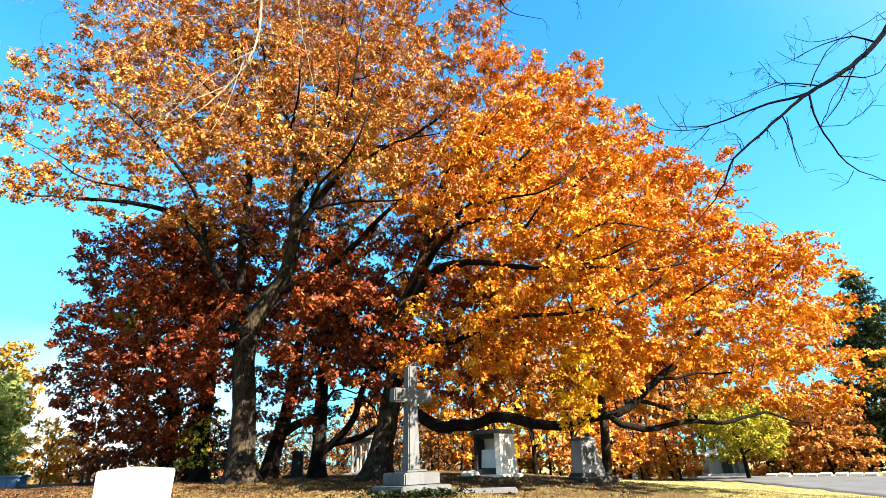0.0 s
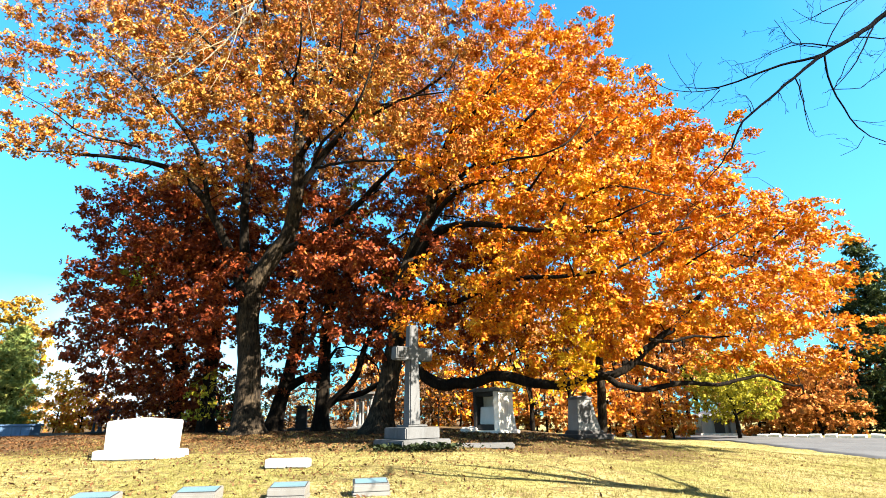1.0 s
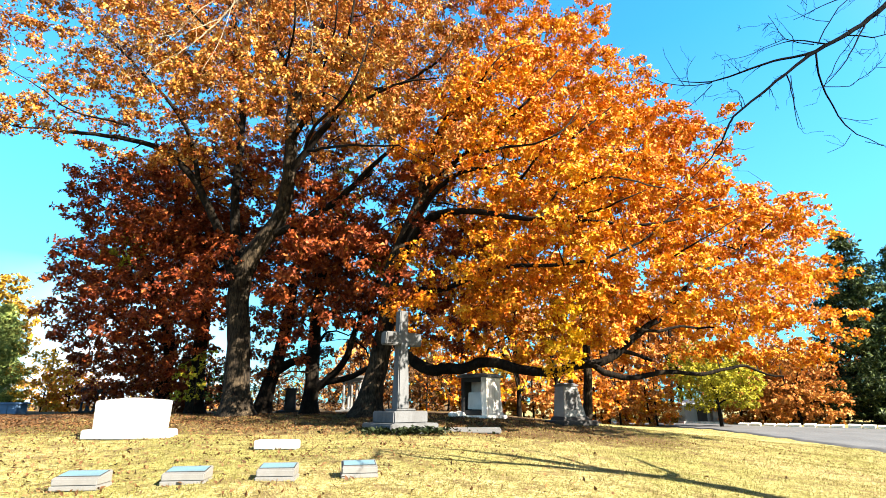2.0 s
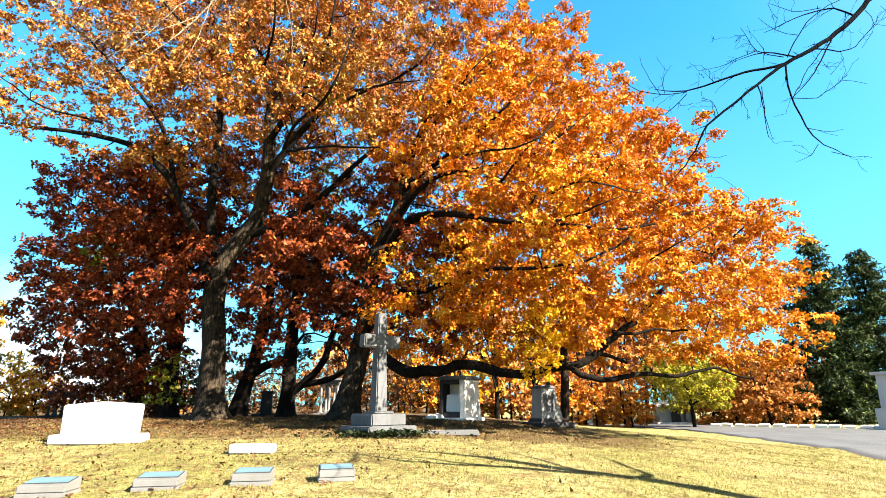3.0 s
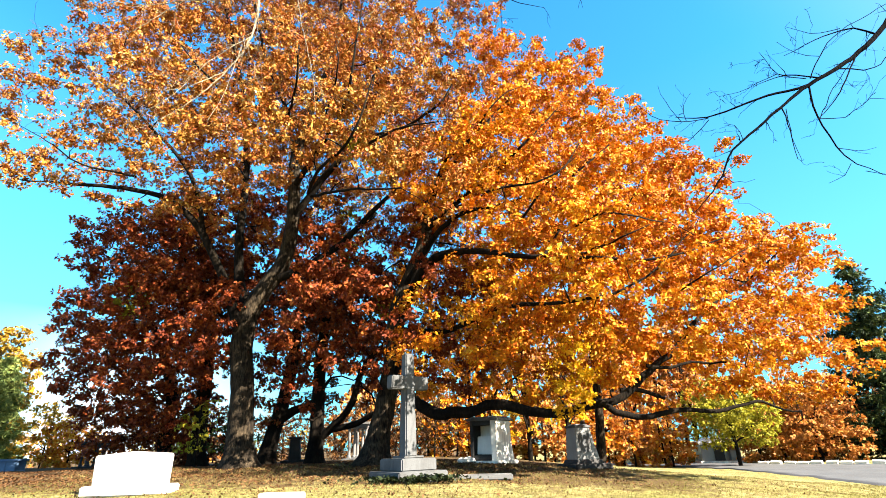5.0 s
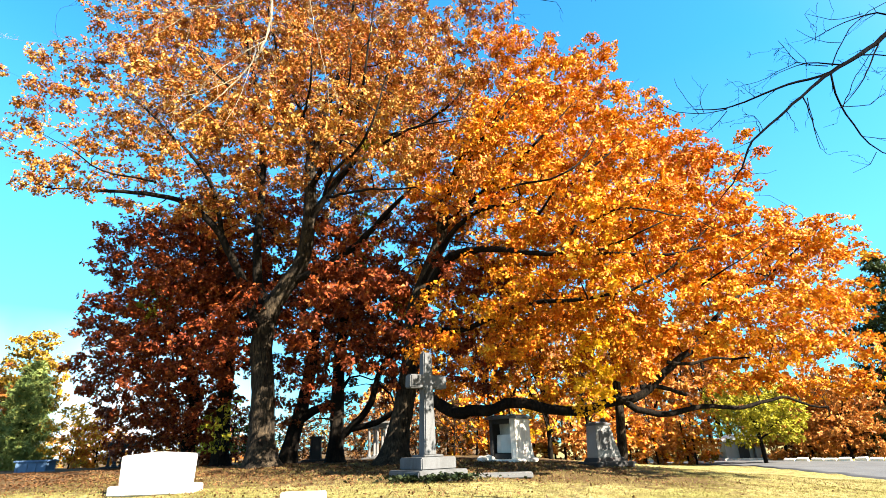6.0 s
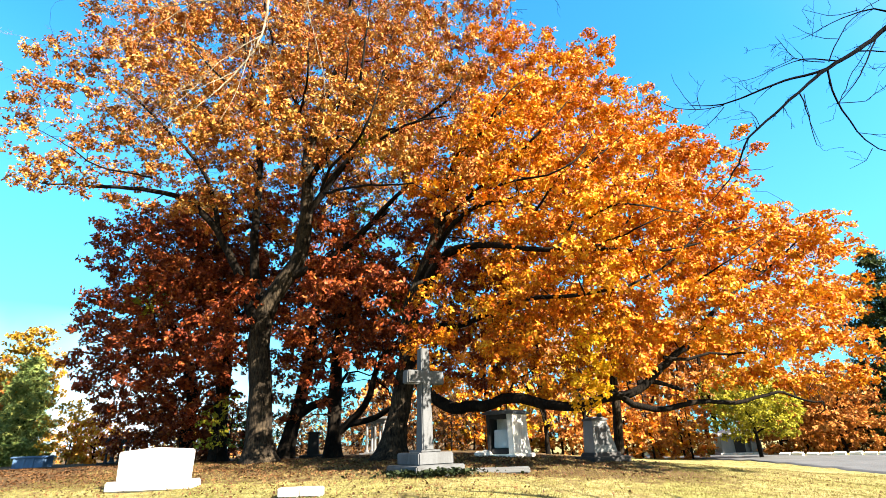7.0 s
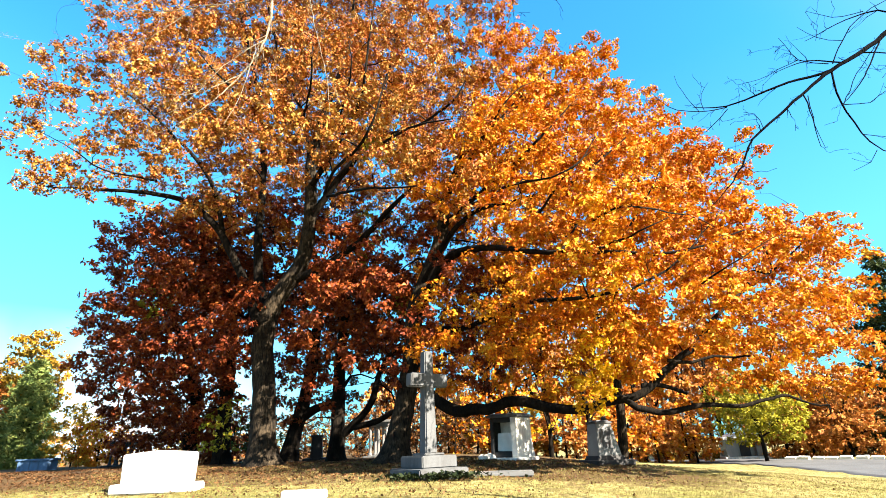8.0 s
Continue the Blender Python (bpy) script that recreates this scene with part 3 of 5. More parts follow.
def bevel_marker(x, y, width, turn, depth=0.38, front=0.15, rear=0.21, stone=MARKER_STONE):
    thing = holder("grave_marker", x, y, on_ground(x, y) - 0.02, turn)
    part("base", blocks(dict(size=(width + 0.02, depth + 0.02, 0.06), bevel=0.01)), stone, thing)
    bm = bmesh.new()
    w, d = width / 2, depth / 2
    vs = [bm.verts.new(c) for c in ((-w, -d, 0.06), (w, -d, 0.06), (w, d, 0.06), (-w, d, 0.06), (-w, -d, front), (w, -d, front), (w, d, rear), (-w, d, rear))]
    for q in ((3, 2, 1, 0), (4, 5, 6, 7), (0, 1, 5, 4), (1, 2, 6, 5), (2, 3, 7, 6), (3, 0, 4, 7)):
        bm.faces.new([vs[i] for i in q])
    bmesh.ops.bevel(bm, geom=list(bm.edges), offset=0.012, segments=2, affect="EDGES")
    body = part("stone", bm, stone, thing)
    slope = math.degrees(math.atan2(rear - front, depth))
    # the blue of the strip paints reflected sky, the dark rim a shaded gap
    bm = blocks(dict(size=(width * 0.9, depth * 0.6, 0.012), bevel=0.004))
    bm.transform(pose(0, 0.01, (front + rear) / 2 - 0.001, slope, 0, 0))
    rim = blocks(dict(size=(width * 0.94, depth * 0.7, 0.008), bevel=0.002))
    rim.transform(pose(0, 0.01, (front + rear) / 2 - 0.001, slope, 0, 0))
    part("rim", rim, DARK_STONE if stone == MARKER_STONE else stone, body, "rim of the top strip, dark on grey stones for its gap's shade")
    part("top_strip", bm, SKY_SHEEN if stone == MARKER_STONE else stone, body, "strip along the sloping top, reflected sky painted on grey stones")
    return tagged(thing, "low grey granite marker standing in the grass", "grave marker", "row of low markers")


def double_marker():
    for k, x in enumerate((-3.29, -2.87)):
        thing = holder("flat_marker", x, 10.85 + 0.02 * k, on_ground(x, 10.85) - 0.02, -2)
        part("stone", blocks(dict(size=(0.415, 0.28, 0.17), bevel=0.02)), PALE_GRANITE, thing)
        tagged(thing, "short pale marker stone standing beside its twin", "grave marker", "pair of pale markers")


def stone_cross():
    x, y = -0.9, 14.55
    thing = holder("stone_cross", x, y, on_ground(x, y) - 0.05, 37)
    part("step", blocks(dict(size=(1.5, 1.5, 0.26), bevel=0.03)), GRANITE, thing, "low ivy-grown step")
    part("plinth", blocks(dict(size=(1.08, 1.08, 0.3), at=(0, 0, 0.26), bevel=0.03), dict(size=(0.62, 0.62, 0.06), at=(0, 0, 0.56), bevel=0.02)), GRANITE, thing)
    part("shaft", blocks(dict(size=(0.36, 0.34, 2.67), at=(0, 0, 0.6), top=(0.27, 0.25), bevel=0.03)), GRANITE, thing)
    part("crossbar", blocks(dict(size=(1.2, 0.30, 0.36), at=(0, 0, 2.3), top=(1.17, 0.29), bevel=0.03)), GRANITE, thing)
    tagged(thing, "tall weathered grey stone cross on a square plinth", "stone cross")


def ledger_slab():
    x, y = 1.0, 15.1
    thing = holder("ledger_slab", x, y, on_ground(x, y) - 0.05, -6)
    part("slab", blocks(dict(size=(1.75, 0.85, 0.13), bevel=0.03)), MARKER_STONE, thing)
    tagged(thing, "flat pale ledger slab lying in the grass", "grave slab")


def niche_monument():
    """A marble tomb: a recessed side darkened for shade with a white panel brightened for sun, a pale face, a flared
    foot and a thin cap.
    """
    x, y = 1.78, 20.6
    thing = holder("niche_monument", x, y, on_ground(x, y) - 0.04, 60)
    part("foot", blocks(dict(size=(1.95, 1.36, 0.14), at=(0.1, 0, 0), bevel=0.03)), MARBLE, thing)
    bm = bmesh.new()
    sweep = ((0.98, 0.14), (0.94, 0.3), (0.84, 0.46), (0.77, 0.7), (0.74, 1.1), (0.74, 1.52), (-0.6, 1.52), (-0.6, 0.14))
    rows = [[bm.verts.new((px, py, pz)) for px, pz in sweep] for py in (-0.56, -0.34)]
    bm.faces.new(rows[0][::-1])
    bm.faces.new(rows[1])
    for i in range(len(sweep)):
        j = (i + 1) % len(sweep)
        bm.faces.new((rows[0][i], rows[0][j], rows[1][j], rows[1][i]))
    bmesh.ops.bevel(bm, geom=list(bm.edges), offset=0.012, segments=2, affect="EDGES", clamp_overlap=True)
    pier = part("pier", bm, MARBLE, thing, "pale mottled pier with a flared foot")
    part("moulding", blocks(dict(size=(1.4, 0.03, 0.09), at=(0.07, -0.575, 1.4), bevel=0.01)), MARBLE, pier)
    # the niche's shade is put into dark stone, its sunlight into the white panel
    part("post", blocks(dict(size=(0.9, 0.13, 1.38), at=(-0.13, 0.45, 0.14), bevel=0.02)), DARK_STONE, thing)
    part("back_wall", blocks(dict(size=(0.3, 0.72, 1.38), at=(0.2, 0.02, 0.14), bevel=0.02)), MARBLE, thing)
    part("panel", blocks(dict(size=(0.34, 0.62, 0.62), at=(-0.24, 0.02, 0.36), top=(0.2, 0.6), bevel=0.02)), WHITE_STONE, thing, "white inset panel with a sloping top, brightened for sunlight")
    part("sill", blocks(dict(size=(0.5, 0.7, 0.2), at=(-0.3, 0.02, 0.145), bevel=0.02)), DARK_STONE, thing)
    part("lintel", blocks(dict(size=(0.5, 0.72, 0.16), at=(-0.3, 0.02, 1.36), bevel=0.02)), DARK_STONE, thing)
    part("cap", blocks(dict(size=(1.55, 1.28, 0.09), at=(0.08, -0.03, 1.52), bevel=0.02), dict(size=(1.44, 1.16, 0.06), at=(0.08, -0.03, 1.61), top=(1.3, 1.04), bevel=0.02)), GRANITE, thing, "weathered cap, coloured grey for its shade")
    tagged(thing, "weathered marble monument with a dark niche and flared foot", "monument")
    for k, (sx, sy, s) in enumerate(((0.72, 20.1, 0.2), (0.98, 20.3, 0.26))):
        rock = bmesh.new()
        bmesh.ops.create_icosphere(rock, subdivisions=2, radius=s)
        for v in rock.verts:
            v.co *= 1 + 0.25 * noise.noise(v.co * 4 + Vector((k, 0, 0)))
            v.co.z *= 0.65
        ob = part("field_stone", rock, MARBLE, None)
        ob.matrix_basis = pose(sx, sy, on_ground(sx, sy) + 0.06, 0, 0, 40 * k)
        tagged(ob, "small pale broken stone lying in the grass", "stone", "broken stones")


def tapered_stele():
    x, y = 5.0, 19.9
    thing = holder("tapered_stele", x, y, on_ground(x, y) - 0.05, 24)
    part("plinth", blocks(dict(size=(1.62, 1.15, 0.2), at=(0.1, 0, 0), bevel=0.03)), DARK_STONE, thing)
    part("foot", blocks(dict(size=(1.22, 0.86, 0.14), at=(0.06, 0, 0.2), top=(1.1, 0.74), bevel=0.02)), DARK_STONE, thing)
    bm = bmesh.new()
    sweep = ((0.56, 0.34), (0.5, 0.52), (0.42, 0.78), (0.34, 1.1), (0.29, 1.4), (-0.36, 1.4), (-0.4, 0.9), (-0.44, 0.34))
    rows = [[bm.verts.new((px, py * (1 - 0.16 * (pz - 0.34)), pz)) for px, pz in sweep] for py in (-0.32, 0.32)]
    bm.faces.new(rows[0][::-1])
    bm.faces.new(rows[1])
    for i in range(len(sweep)):
        j = (i + 1) % len(sweep)
        bm.faces.new((rows[0][i], rows[0][j], rows[1][j], rows[1][i]))
    bmesh.ops.bevel(bm, geom=list(bm.edges), offset=0.018, segments=2, affect="EDGES", clamp_overlap=True)
    body = part("body", bm, MARKER_STONE, thing)
    part("inset", blocks(dict(size=(0.5, 0.02, 0.66), at=(-0.04, -0.3, 0.56), top=(0.46, 0.02), bevel=0.006)), GRANITE, body, "darker framed panel")
    part("cap", blocks(dict(size=(0.74, 0.6, 0.08), at=(-0.03, 0, 1.4), bevel=0.02), dict(size=(0.6, 0.46, 0.05), at=(-0.03, 0, 1.48), top=(0.5, 0.38), bevel=0.015)), GRANITE, thing)
    knob = bmesh.new()
    bmesh.ops.create_icosphere(knob, subdivisions=2, radius=0.1, matrix=Matrix.Translation((0.2, 0, 1.6)) @ Matrix.Diagonal((1, 1, 1.35, 1)))
    part("finial", knob, DARK_STONE, thing, "small dark stone finial")
    tagged(thing, "grey granite stele with a tapering body on a plinth", "monument")


def stone_vault():
    x, y = -21.3, 27.2
    thing = holder("stone_vault", x, y, on_ground(x, y) - 0.05, 12)
    part("body", blocks(dict(size=(1.4, 0.9, 0.52), bevel=0.03)), SKYLIT_STONE, thing)
    for px in (-0.62, -0.2, 0.2, 0.62):
        part("pilaster", blocks(dict(size=(0.12, 0.96, 0.5), at=(px, 0, 0.01), bevel=0.015)), SKYLIT_STONE, thing)
    part("lid", blocks(dict(size=(1.58, 1.08, 0.1), at=(0, 0, 0.52), bevel=0.03)), SKYLIT_STONE, thing)
    tagged(thing, "low grey stone tomb chest with a slab lid, tinted blue as by skylight", "tomb")


def colonnade(name, x, y, turn, width, height, count, depth, stone, label):
    thing = holder(name, x, y, on_ground(x, y) - 0.05, turn)
    part("step", blocks(dict(size=(width + 0.5, depth + 0.5, 0.16), bevel=0.02)), stone, thing)
    h = height - 0.16 - 0.36
    r = width / count * 0.2
    for row in (-1, 1):
        for k in range(count):
            at = (-width / 2 + r * 1.4 + k * (width - 2.8 * r) / (count - 1), row * (depth / 2 - r * 1.4), 0.16)
            shaft = part("column", rounded_column(bmesh.new(), (at[0], at[1], at[2] + 0.06), r, r * 0.85, h - 0.12), stone, thing)
            part("base", blocks(dict(size=(r * 2.9, r * 2.9, 0.06), at=at, bevel=0.01)), stone, shaft)
            part("capital", blocks(dict(size=(r * 2.7, r * 2.7, 0.06), at=(at[0], at[1], at[2] + h - 0.06), bevel=0.01)), stone, shaft)
    part("architrave", blocks(dict(size=(width + 0.1, depth + 0.1, 0.2), at=(0, 0, 0.16 + h), bevel=0.02)), stone, thing)
    part("cornice", blocks(dict(size=(width + 0.4, depth + 0.4, 0.16), at=(0, 0, 0.36 + h), bevel=0.03)), stone, thing)
    return tagged(thing, label, "monument")


def tomb_chest():
    x, y = -7.4, 28.6
    thing = holder("tomb_chest", x, y, on_ground(x, y) - 0.05, 8)
    part("base", blocks(dict(size=(1.7, 1.0, 0.2), bevel=0.03)), DARK_STONE, thing)
    part("body", blocks(dict(size=(0.6, 0.5, 1.0), at=(-0.2, 0, 0.2), top=(0.5, 0.42), bevel=0.03)), DARK_STONE, thing)
    part("cap", blocks(dict(size=(0.66, 0.56, 0.12), at=(-0.2, 0, 1.2), bevel=0.02)), DARK_STONE, thing)
    tagged(thing, "dark stone pillar tomb under the oaks", "tomb")


def mausoleum():
    x, y = 27.1, 54.5
    thing = holder("mausoleum", x, y, on_ground(x, y) - 0.05, -12)
    part("step", blocks(dict(size=(4.0, 3.4, 0.3), bevel=0.03)), MARBLE, thing)
    part("wall", blocks(dict(size=(0.9, 2.8, 1.5), at=(-1.3, 0, 0.3), bevel=0.02), dict(size=(0.9, 2.8, 1.5), at=(1.3, 0, 0.3), bevel=0.02), dict(size=(1.8, 2.2, 1.5), at=(0, 0.3, 0.3), bevel=0.02)), MARKER_STONE, thing)
    part("door", blocks(dict(size=(0.9, 0.06, 1.25), at=(0, -0.83, 0.3), bevel=0.01)), DARK_STONE, thing)
    part("roof", blocks(dict(size=(3.9, 3.2, 0.25), at=(0, 0, 1.8), bevel=0.03), dict(size=(3.6, 2.9, 0.4), at=(0, 0, 2.05), top=(1.2, 2.7), bevel=0.02)), MARBLE, thing)
    tagged(thing, "small pale stone mausoleum behind a green tree", "mausoleum")


def figure_monument():
    x, y = 35.4, 37.4
    z = on_ground(x, y)
    thing = holder("tall_monument", x, y, z - 0.05, 20)
    part("base", blocks(dict(size=(2.6, 2.2, 0.3), bevel=0.03), dict(size=(2.1, 1.7, 1.25), at=(0, 0, 0.3), bevel=0.03)), PALE_GRANITE, thing)
    part("body", blocks(dict(size=(1.3, 1.2, 2.4), at=(0.25, 0.15, 1.55), top=(1.15, 1.05), bevel=0.03)), PALE_GRANITE, thing)
    part("cap", blocks(dict(size=(1.6, 1.5, 0.22), at=(0.25, 0.15, 3.95), bevel=0.03)), PALE_GRANITE, thing)
    tagged(thing, "tall pale granite monument beside the drive", "monument")
    bm = bmesh.new()
    for (px, py, pz), r, sz in (((0, 0, 0.35), 0.24, 1.5), ((0.02, 0, 0.8), 0.2, 1.3), ((0.05, 0.02, 1.15), 0.13, 1.1), ((-0.2, -0.1, 0.6), 0.1, 2.2)):
        m = Matrix.Translation((px, py, pz)) @ Matrix.Diagonal((1, 1, sz, 1))
        bmesh.ops.create_icosphere(bm, subdivisions=2, radius=r, matrix=m)
    statue = part("bronze_statue", bm, VERDIGRIS, None)
    statue.matrix_basis = pose(x - 0.75, y - 0.5, z + 1.5, 0, 0, 0)
    tagged(statue, "green weathered bronze statue on the monument's base", "statue")


headstone()
for mx_, my_, mw, mt in ((-5.74, 6.9, 0.57, 8), (-4.52, 7.25, 0.55, 6), (-3.29, 7.5, 0.54, 6), (-2.16, 7.75, 0.51, 5), (-1.07, 8.0, 0.5, 12)):
    bevel_marker(mx_, my_, mw, mt)
double_marker()
stone_cross()
ledger_slab()
niche_monument()
tapered_stele()
stone_vault()
colonnade("colonnade_monument", -20.15, 32.3, 15, 1.3, 1.5, 4, 1.1, DARK_STONE, "small dark stone monument with columns and a flat roof")
colonnade("column_monument", -5.1, 34.3, -10, 1.3, 2.25, 3, 1.2, MARKER_STONE, "pale stone monument with columns behind the oaks")
tomb_chest()
mausoleum()
figure_monument()
row_marker = bevel_marker(27.5, 47.6, 0.8, -50, 0.5, 0.22, 0.29, WHITE_STONE)
tagged(row_marker, "white low marker stone in a row beside the drive", "grave marker", "row of white stones by the drive")
for k in range(1, 18):
    x, y = 27.5 + 0.68 * k, 47.6 - 0.7 * k + 0.1 * math.sin(k * 2.1)
    copy_thing(row_marker, pose(x, y, on_ground(x, y) - 0.02 + 0.03 * math.sin(k * 1.7), 0, 2 * math.sin(k), -47 + 5 * math.sin(k * 3.3)))
row_marker.matrix_basis = pose(27.5, 47.6, on_ground(27.5, 47.6) - 0.02, 0, 0, -48)


# ---- oaks ----
OAK_A_LOBES = ((-11.4, 18, 16.8, 3.15), (-15.2, 18, 15.4, 2.31), (-15.9, 17.5, 12.9, 1.43), (-17.9, 17.8, 15.3, 1.24), (-17.6, 17.8, 16.9, 1.04), (-18.6, 18, 14.6, 0.94), (-16.7, 18, 18.3, 0.94), (-16.5, 17.3, 12, 0.91), (-14.6, 17.2, 10.8, 0.52), (-7, 16.5, 13.2, 2.69), (-4.3, 18, 16.7, 2.94), (-1, 19, 18.1, 2.66), (-8.8, 19, 22, 3.76), (-3.9, 20, 24.1, 3.49), (-14.1, 19, 22.1, 3.1), (0.5, 20, 20.9, 1.63), (-9.2, 17, 12.1, 1.58), (-5.8, 21, 13.6, 1.83), (-2.1, 18, 13.6, 1.89), (-12.2, 17, 12.6, 1.88), (-9.5, 22.5, 11.8, 1.83), (-3.6, 15.5, 12.7, 1.44))
OAK_A_LOBES_REST = ((-17, 19, 18.3, 1.77), (-7.6, 20, 27.2, 3.03), (-3.9, 22.5, 12.6, 1.7), (-11.8, 23, 22.4, 4.02))
OAK_A_LOBES_LEFT = ((-17.2, 17.5, 15.2, 0.86), (-15.3, 17.3, 13.6, 0.93), (-13.5, 17.3, 12.9, 0.93), (-15.3, 17, 11.6, 0.67), (-13.8, 17.2, 11.3, 0.72), (-12.5, 17.5, 11.3, 0.77), (-17, 17.2, 13.5, 0.64), (-11.7, 17.5, 12.2, 0.94), (-10.5, 18, 11.4, 0.96), (2.0, 20.0, 22.0, 1.42), (0.9, 20.0, 19.8, 1.49), (2.8, 20.0, 23.1, 0.97), (-16.7, 18.0, 19.2, 1.26), (-17.3, 18.0, 16.7, 0.9), (-16.1, 18.0, 20.8, 1.42), (-14.8, 18.0, 21.4, 1.34), (-17.6, 18.0, 15.5, 0.69))
OAK_A_LOBES_UNDER = ((-13.8, 17.2, 12, 0.84), (-12, 17.3, 11.8, 1.01), (-11.4, 17.5, 13.1, 1.12), (-10.3, 18, 11.3, 1.01), (-8.4, 18.5, 11.3, 1.08), (-11.8, 17.6, 10.7, 0.57), (-10.3, 19.5, 14.2, 1.36), (-13.5, 18, 13.9, 1.05))
OAK_A_LOBES_FRONT = ((-5.9, 14, 11.4, 1.55), (-2.8, 13, 10.7, 1.29), (-9.5, 15, 14, 1.49), (-3.5, 14.5, 14, 1.52), (-1.5, 14.5, 11.3, 1.52), (-11.5, 15.5, 12.5, 1.44), (-5.8, 14.5, 14.7, 1.44), (-0.9, 16, 15, 1.68), (-10.1, 18.5, 10.5, 0.97), (-15.2, 17, 11.5, 0.75), (-14.1, 17.3, 11.3, 0.69), (-12.9, 17.6, 11.1, 0.7), (-0.4, 13.5, 10, 1.1), (0.6, 12.8, 8.3, 0.82), (-1.2, 15.8, 12.2, 1.4), (0.2, 15, 13.4, 1.4), (-2.4, 16, 13.6, 1.3), (-0.4, 15.6, 10.6, 1.1), (-3.2, 17, 15.2, 1.3), (-2.3, 16.6, 11.5, 1.1), (-2.6, 17, 12.6, 1.1))
OAK_A_LOBES_BACK = ((-14.6, 23, 21, 3.48), (-18, 22, 18.5, 2.05), (-10.1, 24, 17.4, 3.63), (-5.7, 24, 20.2, 3.63), (-1.2, 23, 18.7, 2.95), (-11, 24, 26.6, 3.91), (-5.3, 24, 27.4, 3.63), (-16.9, 23, 25.6, 2.95), (-11.8, 22, 14.5, 2.31), (-6.3, 23, 14.4, 2.14), (-3.5, 23, 15, 2.14), (-14.9, 21.5, 15.2, 1.75), (-8.3, 23, 11.4, 1.61), (0.5, 23, 16.6, 2.14))
OAK_B_LOBES_FRONT = ((3.7, 14, 8.2, 1.55), (5.8, 14, 7.6, 1.39), (5.7, 15, 10.6, 1.22), (6.3, 14, 5.5, 1.39), (3.9, 13.8, 5.5, 1.45), (1.9, 14.5, 5.4, 1.35), (2.2, 15, 10.7, 1.57), (7.8, 14.5, 7.1, 1.27), (9.2, 14.8, 5.4, 1.38), (0.1, 15.5, 9.8, 1.35), (4.7, 14.5, 4, 1.01), (8.1, 14.8, 4.1, 1.03), (1.1, 15, 4, 0.79), (10.5, 15.5, 4.2, 0.99), (3.7, 16, 13, 1.4), (-0.8, 15.5, 4.3, 0.54), (2.5, 14.5, 6.8, 1.35), (1.4, 14.5, 5.2, 0.76), (2.4, 11.8, 6, 0.82), (4.2, 11.8, 7.3, 0.89), (1.6, 12.2, 7.5, 0.92), (4.1, 12.8, 9.6, 0.75))
OAK_B_LOBES_BACK = ((5.5, 21, 11.5, 2.45), (8.6, 21, 10.4, 2.32), (3.3, 22, 15.3, 2.56), (6.2, 22, 17.2, 1.92), (2.5, 22, 10, 1.79), (8, 21.5, 14.5, 1.95), (11, 21, 9.4, 2.05), (13.6, 21, 8.8, 1.61), (15, 21, 6.7, 1.37), (13.2, 21, 5.8, 1.71), (9.2, 20.5, 7.1, 2.15), (5.7, 20.5, 7.2, 2.15), (2.7, 21, 6.6, 1.96), (10.3, 21, 12.7, 1.57), (7.1, 20.5, 4.8, 1.43), (4, 21, 4.9, 1.35), (0.5, 22, 12.3, 2.05), (-0.9, 22, 8.7, 1.54))
OAK_A_TRUNK = ((-7.28, 20, 1.06, 0.5835), (-7.37, 20, 2.11, 0.4704), (-7.46, 20, 3.78, 0.4234), (-7.63, 20, 5.42, 0.4144), (-7.48, 20, 6.92, 0.3954), (-6.76, 19.9, 8.07, 0.3382), (-6.19, 19.8, 9.13, 0.3013), (-5.96, 19.5, 11.15, 0.2632), (-6.03, 19.3, 13.44, 0.2262), (-5.43, 19, 15.76, 0.1691), (-4.6, 19, 18.75, 0.1131), (-4.38, 19, 22.33, 0.056))
OAK_A_LIMB_a = ((-5, 18, 11.02, 0.07), (-3.98, 15.5, 10.67, 0.055), (-2.45, 13.2, 10.44, 0.04), (-1.8, 12.9, 12.4, 0.018))
OAK_A_LIMB_b = ((-3.78, 15, 12.44, 0.035), (-2.99, 13.2, 12.87, 0.025), (-3.13, 13.2, 13.95, 0.014))
OAK_A_LIMB_c = ((-2.21, 15, 11.32, 0.05), (-1.08, 12.7, 10.37, 0.035), (0.03, 12.2, 10.29, 0.016))
OAK_A_LIMB_d = ((-4.88, 18, 10.9, 0.06), (-3.03, 14.8, 9.53, 0.045), (-1.04, 12.6, 8.39, 0.022))
OAK_A_LIMB_e = ((-5.38, 16, 13.29, 0.05), (-4.51, 13.6, 13.01, 0.035), (-4.5, 13.5, 14.47, 0.02))
OAK_A_LIMB_f = ((-11.52, 17.5, 11.66, 0.045), (-12.86, 16.3, 11.56, 0.03), (-13.79, 16, 12.19, 0.02), (-15.44, 16, 13.15, 0.01))
OAK_A_LIMB_g = ((-5.93, 19.3, 12.1, 0.13), (-3.85, 16.6, 13.22, 0.07), (-2.97, 14.6, 13.14, 0.05), (-2.65, 14, 14.69, 0.035), (-2.53, 14, 16.62, 0.015))
OAK_A_LIMB_h = ((-6.44, 18.8, 15.34, 0.07), (-6.9, 15.6, 13.49, 0.055), (-7.63, 14.4, 13.71, 0.04), (-8.66, 14.2, 14.94, 0.015))
OAK_A_LIMB_i = ((-3.11, 18, 13.52, 0.08), (-1.25, 16, 12.54, 0.055), (0.16, 14.4, 12.29, 0.04), (0.92, 14.2, 13.45, 0.015))
